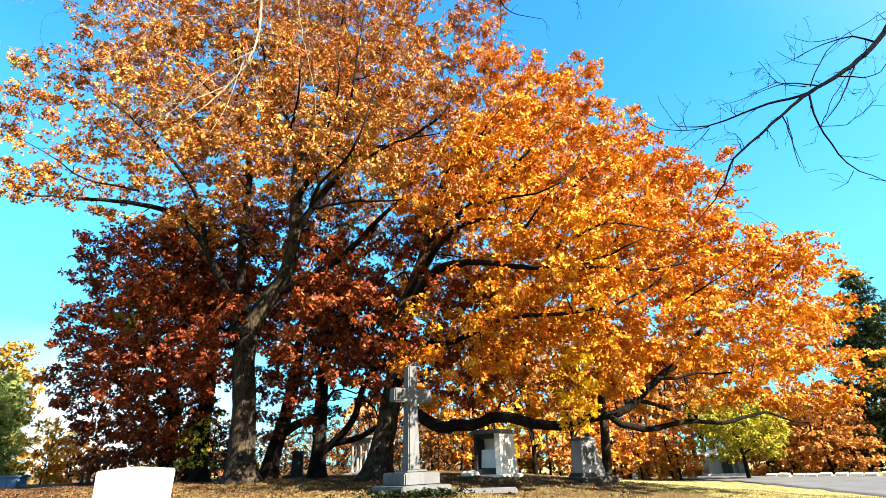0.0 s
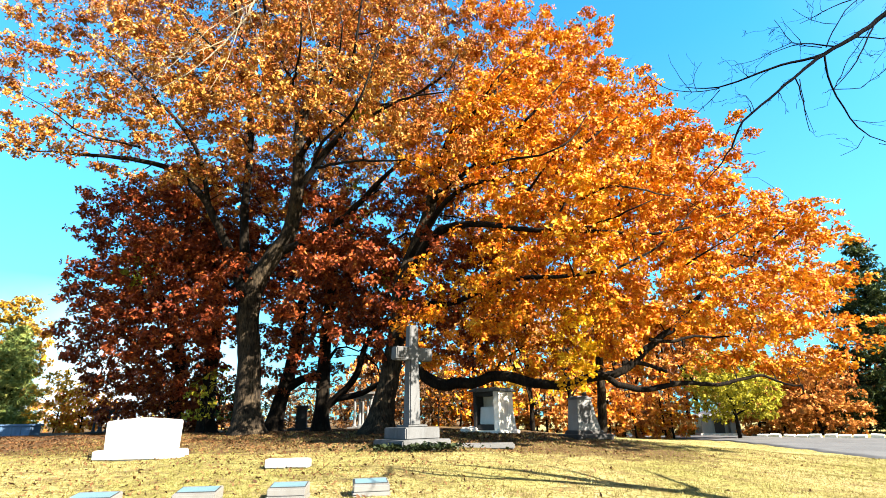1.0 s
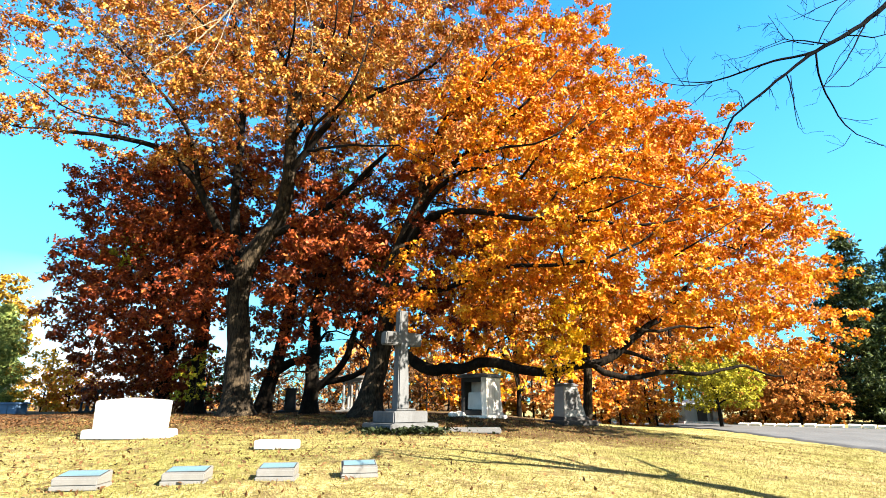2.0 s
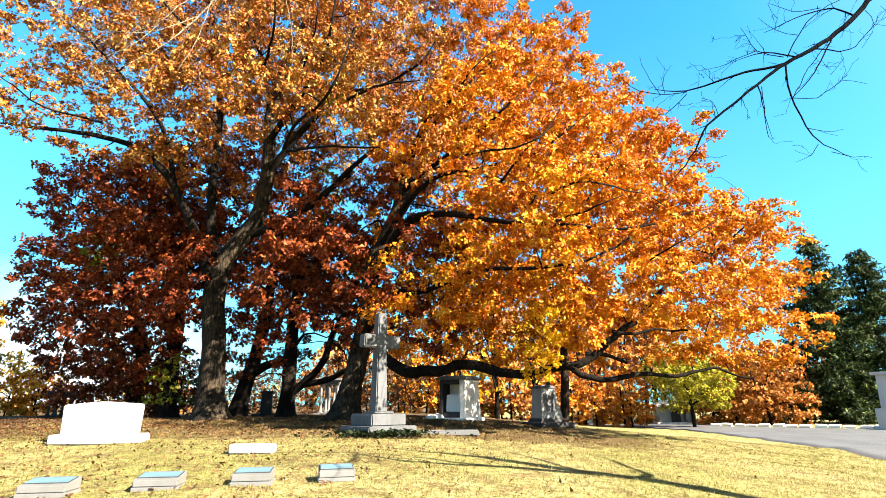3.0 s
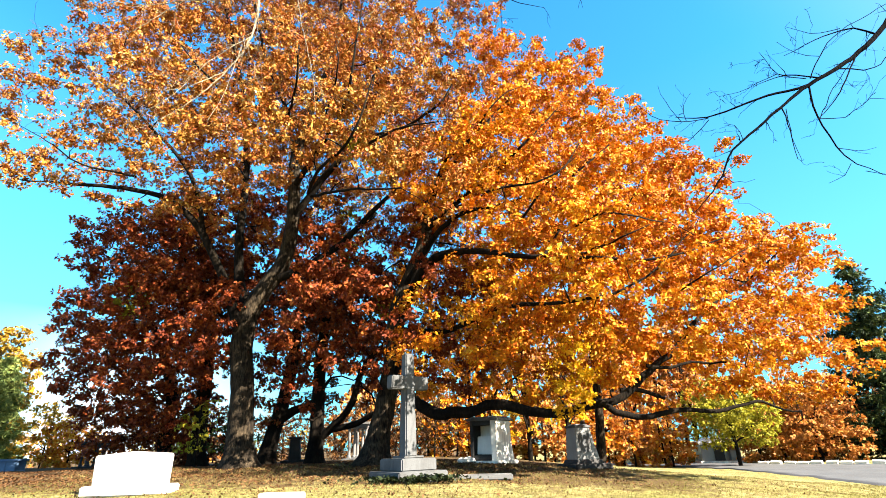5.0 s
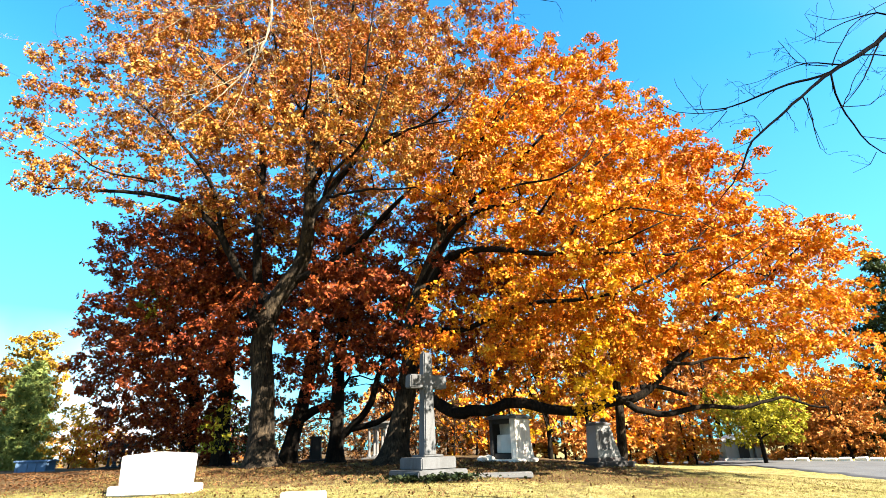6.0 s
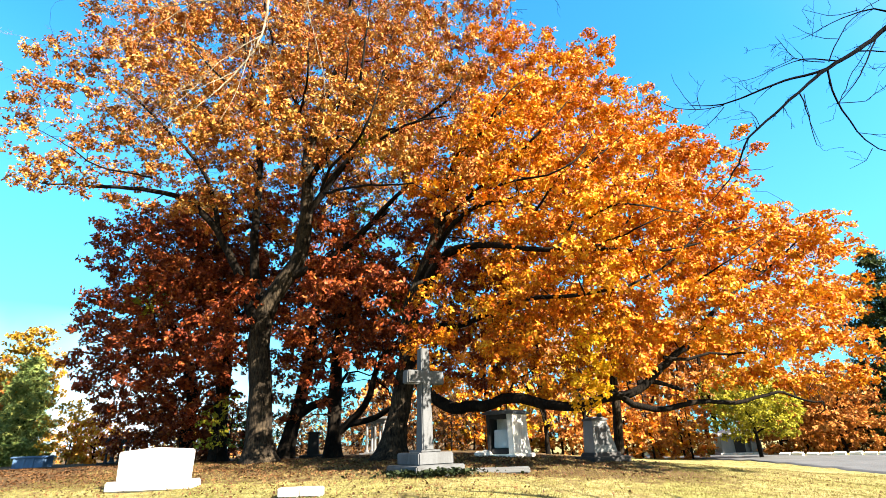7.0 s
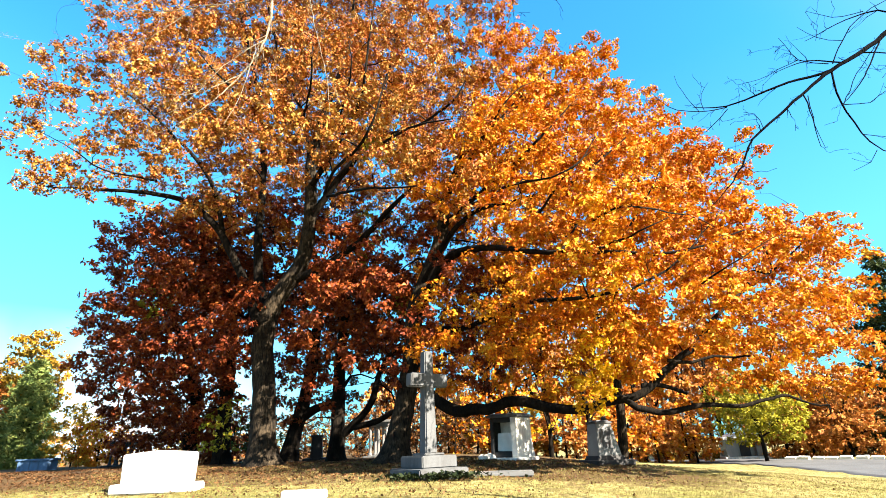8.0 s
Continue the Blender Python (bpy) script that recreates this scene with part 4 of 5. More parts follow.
OAK_A_LIMB_j = ((-7.64, 20, 5.54, 0.225), (-8.29, 19.5, 7.72, 0.18), (-9.36, 19, 9.95, 0.143), (-10.62, 18.5, 10.96, 0.112), (-12.18, 18, 11.33, 0.083), (-14.04, 17.5, 11.32, 0.053), (-15.37, 17, 11.3, 0.022))
OAK_A_LIMB_k = ((-7.57, 20, 6.68, 0.225), (-8.38, 20.3, 8.96, 0.188), (-8.61, 20.5, 12.77, 0.15), (-9.14, 20, 17.15, 0.105), (-10.27, 19.5, 21.9, 0.045))
OAK_A_LIMB_l = ((-6.76, 19.9, 8.07, 0.18), (-5.09, 19.5, 8.64, 0.15), (-3.71, 19.2, 9.49, 0.128), (-2.58, 19, 10.63, 0.105), (-1.41, 18.5, 11.49, 0.06))
OAK_A_LIMB_m = ((-5.97, 19.5, 10.64, 0.15), (-4.84, 19, 12.05, 0.143), (-3.76, 18.5, 13.33, 0.112), (-2.92, 18.5, 16.22, 0.075), (-2.31, 18.8, 19.8, 0.038))
OAK_A_LIMB_n = ((-5.99, 19.3, 12.9, 0.12), (-6.46, 18.8, 15.62, 0.09), (-7.46, 18.5, 18.33, 0.06), (-8.66, 18.5, 22.84, 0.03))
OAK_A_LIMB_o = ((-9.36, 19, 9.95, 0.105), (-9.62, 18, 11.93, 0.075), (-11.48, 17.5, 14.18, 0.053), (-13.91, 17.5, 16.37, 0.022))
OAK_A_LIMBS = (OAK_A_LIMB_a, OAK_A_LIMB_b, OAK_A_LIMB_c, OAK_A_LIMB_d, OAK_A_LIMB_e, OAK_A_LIMB_f, OAK_A_LIMB_g, OAK_A_LIMB_h, OAK_A_LIMB_i, OAK_A_LIMB_j, OAK_A_LIMB_k, OAK_A_LIMB_l, OAK_A_LIMB_m, OAK_A_LIMB_n, OAK_A_LIMB_o,)
OAK_B_LOBES = ((0.3, 18, 11.8, 1.78), (2.7, 18.5, 13.1, 2.37), (5.4, 19, 15.8, 1.95), (6.1, 19, 17.4, 1.15), (2.9, 20, 18, 2.14), (7.2, 18.5, 13.3, 1.85), (9, 18, 11.5, 1.51), (10.7, 18.5, 12.1, 0.99), (4.4, 17, 9.4, 2.18), (7, 17, 8.7, 2.08), (2, 18, 8.6, 1.51), (9.2, 17, 8.3, 1.78), (11.6, 17.5, 7.8, 1.63), (13.4, 18, 7.9, 1.15), (13.1, 17.5, 6, 1.18), (11.3, 17, 5.2, 1.58), (12.2, 17, 4, 1.23))
OAK_B_LOBES_TOP = ((5.4, 19, 17.3, 0.89), (6.7, 19, 16, 0.93), (3.9, 19, 18.7, 1), (6.0, 18.5, 17.7, 0.83), (6.8, 18.5, 16.3, 0.59), (8.5, 18.5, 14.4, 0.79), (11.2, 18.5, 12.6, 0.91), (12.0, 18.5, 11.0, 0.53), (12.9, 18.5, 9.3, 0.84), (13.5, 18.5, 8.5, 0.72), (14.1, 18.5, 7.5, 0.6), (10.0, 18.5, 12.9, 0.68), (3.1, 19.5, 19.3, 0.99), (4.7, 19.5, 18.7, 0.87), (6.2, 19.5, 18.2, 0.81), (10.2, 18.0, 12.2, 0.72), (11.2, 18.0, 11.4, 0.67), (9.0, 18.0, 13.1, 0.71), (9.4, 18.0, 11.7, 0.85), (7.5, 18.0, 14.1, 0.66), (13.3, 18.0, 8.8, 0.62), (3.2, 20.0, 19.8, 1.02))
OAK_B_LOBES_TOP_REST = ((2.2, 20.0, 20.9, 0.98), (4.4, 20.0, 19.2, 0.77), (5.4, 20.0, 18.8, 0.71))
OAK_B_LOBES_LOW = ((9.3, 16.5, 4.2, 1.54), (7.4, 16.5, 6.1, 1.92), (4.6, 16.5, 6.1, 2.02), (2.2, 17, 5.8, 1.78), (5.3, 16.5, 4.1, 1.44), (3.1, 17, 4.1, 1.39), (7.5, 16.5, 3.8, 1.25), (0.3, 16, 4.5, 1.12), (1.2, 17, 3.5, 0.83), (11.2, 17, 3.5, 0.99), (-0.2, 18, 6.1, 1.05), (-0.5, 16.5, 3.9, 0.73), (3.8, 16.5, 3.3, 0.67), (9, 16.5, 3.2, 0.67), (12.9, 17.5, 4.5, 0.93), (12.5, 17.5, 3.3, 0.82), (12.0, 17.5, 2.7, 0.7), (10.6, 17.5, 3.0, 0.63), (13.5, 17.5, 5.7, 0.85), (13.8, 17.5, 6.6, 0.61), (10.1, 17.5, 4.3, 0.54), (10.9, 17.5, 3.9, 0.5))
OAK_B_LOBES_LOW_REST = ((9.7, 17.5, 4.7, 0.45), (11.6, 17.5, 4.4, 0.51), (11.1, 18.5, 4.7, 0.62), (11.8, 18.5, 3.8, 0.63), (10.4, 18.5, 5.1, 0.57), (9.5, 18.5, 4.6, 0.51), (12.6, 18.5, 4.6, 0.6))
OAK_B_TRUNK = ((-2.41, 19.5, 1.15, 0.541), (-2.27, 19.5, 2.05, 0.41), (-2.01, 19.5, 3.26, 0.361), (-1.73, 19.5, 4.95, 0.344), (-1.58, 19.5, 6.73, 0.328), (-1.1, 19.4, 8.09, 0.279), (-0.48, 19.2, 9.83, 0.23), (-0.1, 19.2, 11.86, 0.197), (1.16, 19.2, 13.58, 0.139), (2.95, 19.3, 15.75, 0.082), (4.59, 19.4, 17.76, 0.033))
OAK_B_LIMB_a = ((0.35, 17, 9.61, 0.06), (1.5, 12.6, 8.14, 0.035), (2.47, 11.4, 7.66, 0.026), (3.17, 11.3, 7.99, 0.02), (3.75, 11.6, 8.89, 0.012))
OAK_B_LIMB_b = ((2.55, 14, 7.93, 0.04), (2.88, 11.6, 7.82, 0.024), (3.58, 11.4, 8.33, 0.012))
OAK_B_LIMB_c = ((3.93, 14, 7.47, 0.035), (4.17, 11.3, 6.88, 0.026), (6.17, 12.4, 7.06, 0.018), (7.05, 12.9, 6.94, 0.01))
OAK_B_LIMB_d = ((4.2, 14, 6.76, 0.035), (4.54, 11.8, 6.23, 0.024), (5.4, 11.9, 6.65, 0.012))
OAK_B_LIMB_e = ((1.17, 16, 11.81, 0.045), (1.57, 13.8, 11.41, 0.028), (2.13, 13.8, 12.08, 0.02), (3.04, 14.2, 12.81, 0.01))
OAK_B_LIMB_f = ((6.73, 15, 5.48, 0.035), (6.74, 13, 5.57, 0.024), (7.82, 13, 6.19, 0.015), (8.93, 13.4, 6.79, 0.008))
OAK_B_LIMB_g = ((-0.18, 19.2, 11.21, 0.14), (0.38, 17.4, 11.73, 0.08), (1.55, 15.6, 12.01, 0.05), (2.73, 15.2, 13.09, 0.02))
OAK_B_LIMB_h = ((4.51, 14, 6.58, 0.035), (5.23, 13.4, 7.55, 0.028), (6.21, 13.8, 9, 0.015))
OAK_B_LIMB_i = ((-1.76, 19.5, 4.63, 0.21), (-1.2, 19.1, 3.5, 0.2), (-0.14, 18.2, 2.73, 0.203), (0.27, 17.85, 2.77, 0.194), (0.9, 17.5, 2.77, 0.184), (1.52, 17.15, 2.97, 0.175), (2.09, 16.8, 2.94, 0.166), (2.57, 16.52, 2.77, 0.157), (2.89, 16.25, 2.68, 0.149), (3.4, 15.97, 2.61, 0.142), (3.71, 15.7, 2.63, 0.134), (4.2, 15.62, 2.81, 0.128), (4.61, 15.55, 2.84, 0.122), (4.94, 15.47, 2.9, 0.117), (5.37, 15.4, 3.11, 0.111), (5.77, 15.4, 3.48, 0.106), (6.09, 15.4, 3.71, 0.101), (6.58, 15.4, 4.01, 0.096), (6.97, 15.4, 4.22, 0.091), (7.82, 15.7, 5.02, 0.074), (8.85, 16.1, 5.81, 0.057), (10.89, 17, 6.98, 0.045), (12.5, 17.3, 8.12, 0.02))
OAK_B_LIMB_j = ((4.31, 15.5, 2.8, 0.109), (4.7, 15.48, 2.69, 0.102), (5.07, 15.47, 2.46, 0.095), (5.64, 15.45, 2.31, 0.087), (6.27, 15.43, 2.37, 0.08), (6.6, 15.42, 2.42, 0.073), (7.26, 15.4, 2.42, 0.066), (7.97, 15.38, 2.35, 0.058), (8.61, 15.37, 2.46, 0.051), (9.24, 15.35, 2.64, 0.044), (9.54, 15.33, 2.58, 0.037), (9.89, 15.32, 2.41, 0.03), (10.31, 15.3, 2.35, 0.022))
OAK_B_LIMB_k = ((6.09, 15.4, 3.71, 0.059), (6.78, 15.4, 3.62, 0.05), (7.42, 15.4, 3.76, 0.042), (8.04, 15.4, 3.75, 0.033), (8.68, 15.4, 3.76, 0.025), (9.35, 15.4, 3.56, 0.016))
OAK_B_LIMB_l = ((-1.57, 19.5, 6.28, 0.196), (-0.29, 18.3, 8.06, 0.175), (1.14, 17.2, 8.08, 0.12), (2.63, 15.4, 7.2, 0.08), (4.51, 14, 6.58, 0.05), (6.28, 13.6, 6.42, 0.035), (8.38, 14, 7.25, 0.02))
OAK_B_LIMB_m = ((-1.32, 19.4, 7.51, 0.154), (0.35, 17.4, 9.39, 0.09), (2.16, 15.2, 9.08, 0.06), (3.73, 14, 9.14, 0.04), (5.5, 14.2, 10.62, 0.02))
OAK_B_LIMB_n = ((-0.48, 19.2, 9.83, 0.126), (1.38, 16.8, 10.45, 0.07), (2.78, 15, 10.94, 0.05), (4.27, 15.2, 12.61, 0.02))
OAK_B_LIMB_o = ((-1.57, 19.5, 5.83, 0.154), (0.3, 17.3, 5.34, 0.1), (1.97, 15, 5.52, 0.07), (3.72, 13.3, 5.21, 0.045), (5.57, 13.2, 5.8, 0.03), (7.47, 13.8, 7.35, 0.015))
OAK_B_LIMB_p = ((5.23, 15.45, 3.03, 0.082), (5.65, 15.43, 3.01, 0.07), (6.09, 15.42, 2.91, 0.057), (6.46, 15.4, 2.77, 0.045))
OAK_B_LIMBS = (OAK_B_LIMB_a, OAK_B_LIMB_b, OAK_B_LIMB_c, OAK_B_LIMB_d, OAK_B_LIMB_e, OAK_B_LIMB_f, OAK_B_LIMB_g, OAK_B_LIMB_h, OAK_B_LIMB_i, OAK_B_LIMB_j, OAK_B_LIMB_k, OAK_B_LIMB_l, OAK_B_LIMB_m, OAK_B_LIMB_n, OAK_B_LIMB_o, OAK_B_LIMB_p,)
LEFT_LOBES = ((-16.2, 25.5, 13.8, 1.25), (-17.1, 25, 12, 1.89), (-14.3, 25, 11.6, 2.62), (-17.5, 25, 8.3, 1.69), (-13.7, 24, 7.7, 2.8), (-16.9, 25, 5.5, 1.81), (-13.2, 25, 4.6, 2.48), (-15.3, 26, 2.8, 1.82), (-14.7, 27, 1.9, 0.94), (-13.1, 27, 2, 0.82), (-11.9, 25, 9.2, 2.33), (-11.4, 26, 6.7, 1.15), (-13.1, 27, 2.6, 1.26))
LEFT_LOBES_BACK = ((-14.2, 26, 14.2, 1.45), (-18.2, 28, 12.5, 2.28), (-15.2, 28, 12.1, 2.61), (-18.5, 28, 8.5, 2.28), (-15, 28, 8.1, 2.94), (-17.2, 28, 5, 2.28), (-14.9, 29, 4.2, 2.03), (-12.9, 28, 11.8, 2.28), (-11.6, 28, 9.1, 1.63), (-13.1, 22.5, 9, 1.57), (-13.3, 22, 5.5, 1.54), (-11.3, 22.5, 5.5, 1.57))
LEFT_TRUNK = ((-11.43, 26, 1.02, 0.42), (-11.54, 26, 2.27, 0.34), (-11.66, 26, 5.01, 0.32), (-11.81, 26, 7.92, 0.28), (-12.74, 26, 10.09, 0.2), (-14.05, 25.6, 12.2, 0.1))
LEFT2_TRUNK = ((-13.48, 27, 1.01, 0.36), (-13.59, 27, 2.59, 0.3), (-13.59, 27, 4.57, 0.26), (-14.32, 26.5, 6.85, 0.2), (-15.65, 26, 9.49, 0.12), (-16.9, 25.5, 11.54, 0.05))
REAR_LOBES = ((-7.2, 24, 8.2, 2.1), (-4.8, 24, 9.1, 1.96), (-6.5, 25, 10.9, 1.89), (-3.5, 23, 7.4, 2.01), (-6.7, 24, 5.4, 1.34), (-3.8, 24, 5.7, 1.26), (-2.5, 24, 5.2, 0.98), (-8.2, 25, 3.5, 0.87), (-5.3, 24.5, 6.9, 1.43), (-9.7, 25, 10, 1.75), (-2.2, 23, 9, 1.34))
GROVE_LOBES = ((-8.3, 19, 6.9, 1), (-4.3, 17, 6.3, 0.89), (-2.6, 16, 6.3, 0.84), (-5.8, 19, 5.5, 0.89), (-1.8, 16.5, 5.4, 0.73), (-3.9, 19, 4.9, 0.77), (-5.3, 20, 3.8, 0.82), (-9.5, 19.5, 5.9, 1.14), (-2.2, 19, 4.2, 0.62), (-1, 17, 5.3, 0.79), (-3.6, 19, 8.5, 0.77), (-0.1, 18, 7.2, 0.88), (1.2, 18.6, 7.4, 1), (0.3, 18, 5.1, 0.88), (1.6, 18.4, 5.6, 0.86), (-1.1, 17.6, 8.5, 0.74), (0.1, 17.6, 3.7, 0.53), (-0.6, 18.8, 10.3, 0.74), (1.3, 18, 4.1, 0.59), (-3.4, 20, 10.1, 0.93), (-4.8, 18.0, 8.1, 0.75), (-4.5, 18.2, 9.4, 0.55), (-4.9, 18.3, 7.1, 0.6))
OAK_B_YELLOW = ((3.7, 14.8, 4.2, 0.34), (4.0, 14.8, 3.4, 0.24), (3.6, 14.8, 3.1, 0.3), (4.1, 14.8, 2.8, 0.25), (3.7, 14.8, 2.5, 0.3), (3.5, 14.8, 3.7, 0.2), (4.1, 14.8, 2.4, 0.2))
REAR_LOBES_BACK = ((-10, 28, 9.4, 1.96), (-7.2, 28, 9.7, 2.28), (-4.6, 28, 10, 1.96), (-8.2, 28, 6.5, 1.47), (-5.5, 28, 7.1, 1.63), (-3.2, 27, 6.9, 1.42), (-11.4, 29, 6.7, 1.18), (-6.5, 28, 4.6, 1.14), (-3.5, 28, 4.6, 0.98), (-9.6, 28, 4.9, 0.82), (-1.9, 26, 9.4, 1.51), (-12.1, 27, 11.4, 1.89), (-13.1, 24.5, 13.3, 1.71), (-10.9, 25, 13.5, 1.89), (-8.5, 25, 13.2, 1.89), (-6.1, 25, 12.8, 1.75), (-4.3, 26, 10.3, 1.36), (-1.8, 23.5, 11.8, 1.37), (0.2, 25, 10, 1.75), (2.2, 25, 9, 1.75), (0.4, 26, 7.2, 1.67), (2.8, 26, 6.6, 1.51))
REAR_LOBES_BACK_REST = ((1.3, 26, 4.9, 1.21), (-1, 26, 5.2, 1.21), (-0.1, 24, 12, 1.26), (-5.6, 25, 14.8, 1.46))
REAR_YELLOW = ((-4.1, 24, 11.4, 0.62), (-1.8, 17, 13, 0.4), (-2.5, 23, 7.7, 0.54), (-14.5, 23.5, 8.7, 0.71), (-2.6, 17, 12.5, 0.5), (-4.3, 24, 12.7, 0.6), (-4.6, 24, 10.2, 0.55), (-3.9, 24, 9.3, 0.5))
REAR_TRUNK = ((-8, 25, 1.07, 0.425), (-7.67, 25, 2.48, 0.323), (-7.22, 25, 4.57, 0.289), (-7.04, 25, 6.5, 0.255), (-7, 25, 9.11, 0.17), (-7.47, 25, 11.58, 0.085))
REAR_LIMB_a = ((-7.5, 25, 2.99, 0.24), (-6.86, 25, 3.37, 0.2), (-5.96, 24.5, 3.72, 0.15), (-5.12, 24, 4.7, 0.06))
REAR_LIMBS = (REAR_LIMB_a,)
REAR2_TRUNK = ((-5.64, 24.5, 1.06, 0.391), (-5.62, 24.5, 2.44, 0.306), (-5.62, 24.5, 4.24, 0.281), (-5.59, 24.5, 6.39, 0.246), (-5.4, 24.5, 8.95, 0.17), (-4.71, 24.5, 11.05, 0.085))
REAR2_LIMB_a = ((-5.4, 24.5, 2.19, 0.18), (-4.56, 24.3, 2.88, 0.165), (-3.98, 24, 3.66, 0.15), (-3.73, 23.8, 4.66, 0.128), (-3.12, 23.5, 5.52, 0.09), (-2.18, 23, 6.33, 0.038))
REAR2_LIMB_b = ((-5.23, 24.5, 2.44, 0.15), (-3.74, 24, 2.78, 0.128), (-2.17, 23.5, 3.6, 0.075))
REAR2_LIMBS = (REAR2_LIMB_a, REAR2_LIMB_b,)
BARE_LIMB_a = ((6.36, 5.17, 6.98, 0.0371), (5.64, 5.17, 6.34, 0.0314), (5.07, 5.17, 5.92, 0.0264), (4.62, 5.17, 5.66, 0.0232), (4.2, 5.12, 5.35, 0.0165), (3.77, 5.07, 4.99, 0.014), (3.4, 5.07, 4.69, 0.0116), (3.1, 5.02, 4.24, 0.0082), (2.75, 4.97, 3.87, 0.0033))
BARE_LIMB_b = ((4.62, 5.17, 5.66, 0.0175), (4, 5.27, 5.53, 0.0136), (3.4, 5.37, 5.35, 0.0088), (3.05, 5.47, 5.43, 0.0039))
BARE_LIMB_c = ((4.61, 5.17, 5.62, 0.0116), (4.59, 5.17, 5.19, 0.0097), (4.75, 5.17, 4.65, 0.0068), (5.11, 5.17, 4.39, 0.0034))
BARE_LIMB_d = ((5.74, 5.17, 6.41, 0.0136), (5.56, 5.27, 6.63, 0.0097), (5.23, 5.37, 6.59, 0.0068), (4.69, 5.47, 6.37, 0.0034))
BARE_LIMB_e = ((4.77, 5.17, 5.76, 0.0097), (4.37, 5.17, 5.81, 0.0068), (3.97, 5.17, 5.67, 0.0034))
BARE_LIMB_f = ((5.34, 5.17, 6.1, 0.0097), (4.87, 5.07, 5.46, 0.0068), (4.5, 5.07, 5.08, 0.0034))
BARE_LIMB_g = ((4.15, 5.12, 5.29, 0.0078), (4.12, 5.07, 4.92, 0.0049), (4.11, 5.07, 4.56, 0.0034))
BARE_LIMB_h = ((5.06, 5.17, 5.89, 0.0088), (5.41, 5.07, 5.81, 0.0058), (5.88, 5.07, 6.26, 0.0034))
BARE_LIMBS = (BARE_LIMB_a, BARE_LIMB_b, BARE_LIMB_c, BARE_LIMB_d, BARE_LIMB_e, BARE_LIMB_f, BARE_LIMB_g, BARE_LIMB_h,)
BARE_TWIG_LIMB_a = ((3.4, 5.37, 5.34, 0.006), (3.04, 5.34, 5.27, 0.0048), (2.67, 5.31, 5.35, 0.0037), (2.5, 5.28, 5.55, 0.0025))
BARE_TWIG_LIMB_b = ((3.06, 5.37, 5.29, 0.004), (2.96, 5.4, 5.52, 0.0031), (2.89, 5.43, 5.89, 0.0022))
BARE_TWIG_LIMB_c = ((3.12, 5.37, 5.31, 0.004), (3.15, 5.4, 5.57, 0.0031), (3.29, 5.43, 5.77, 0.0022))
BARE_TWIG_LIMB_d = ((3.37, 5.32, 5.28, 0.005), (3.06, 5.35, 5, 0.0036), (2.81, 5.38, 5.08, 0.0022))
BARE_TWIG_LIMB_e = ((4.61, 5.17, 5.75, 0.006), (4.3, 5.2, 5.85, 0.0043), (4.18, 5.23, 6.24, 0.0025))
BARE_TWIG_LIMB_f = ((4.27, 5.17, 5.83, 0.005), (3.89, 5.2, 5.65, 0.0036), (3.52, 5.23, 5.55, 0.0022))
BARE_TWIG_LIMB_g = ((4.66, 5.17, 5.75, 0.007), (4.85, 5.14, 6.07, 0.006), (5.21, 5.11, 6.44, 0.005), (5.89, 5.08, 6.82, 0.004))
BARE_TWIG_LIMB_h = ((4.87, 5.17, 6.09, 0.004), (4.6, 5.2, 6.18, 0.0031), (4.44, 5.23, 6.38, 0.0022))
BARE_TWIG_LIMB_i = ((5.27, 5.17, 6.53, 0.005), (4.89, 5.2, 6.49, 0.0036), (4.62, 5.23, 6.63, 0.0022))
BARE_TWIG_LIMB_j = ((4.61, 5.17, 5.16, 0.005), (4.91, 5.14, 5.16, 0.0041), (5.24, 5.11, 5.38, 0.0031), (5.53, 5.08, 5.35, 0.0022))
BARE_TWIG_LIMB_k = ((4.61, 5.17, 5.16, 0.005), (4.93, 5.2, 5.61, 0.0045), (5.51, 5.23, 6.26, 0.004))
BARE_TWIG_LIMB_l = ((4.79, 5.17, 4.54, 0.004), (4.69, 5.2, 4.4, 0.0031), (4.51, 5.23, 4.32, 0.0022))
BARE_TWIG_LIMB_m = ((4.7, 5.17, 4.75, 0.004), (4.95, 5.2, 4.72, 0.0031), (5.21, 5.23, 4.78, 0.0022))
BARE_TWIG_LIMB_n = ((4.93, 5.17, 4.44, 0.004), (5.24, 5.2, 4.41, 0.003), (5.48, 5.23, 4.41, 0.002))
BARE_TWIG_LIMB_o = ((4.24, 5.17, 5.31, 0.005), (4.23, 5.2, 4.92, 0.0036), (4.29, 5.23, 4.64, 0.0022))
BARE_TWIG_LIMB_p = ((3.62, 5.17, 4.89, 0.004), (3.6, 5.2, 5.11, 0.0031), (3.48, 5.23, 5.15, 0.0022))
BARE_TWIG_LIMB_q = ((5.88, 5.17, 6.52, 0.004), (5.99, 5.2, 6.32, 0.0031), (5.75, 5.23, 5.97, 0.0022))
BARE_TWIG_LIMB_r = ((5.17, 5.17, 5.51, 0.003), (5.39, 5.2, 5.73, 0.0025), (5.45, 5.23, 5.92, 0.002))
BARE_TWIG_LIMB_s = ((4.58, 5.17, 6.15, 0.003), (4.66, 5.2, 6.36, 0.0025), (4.62, 5.23, 6.63, 0.002))
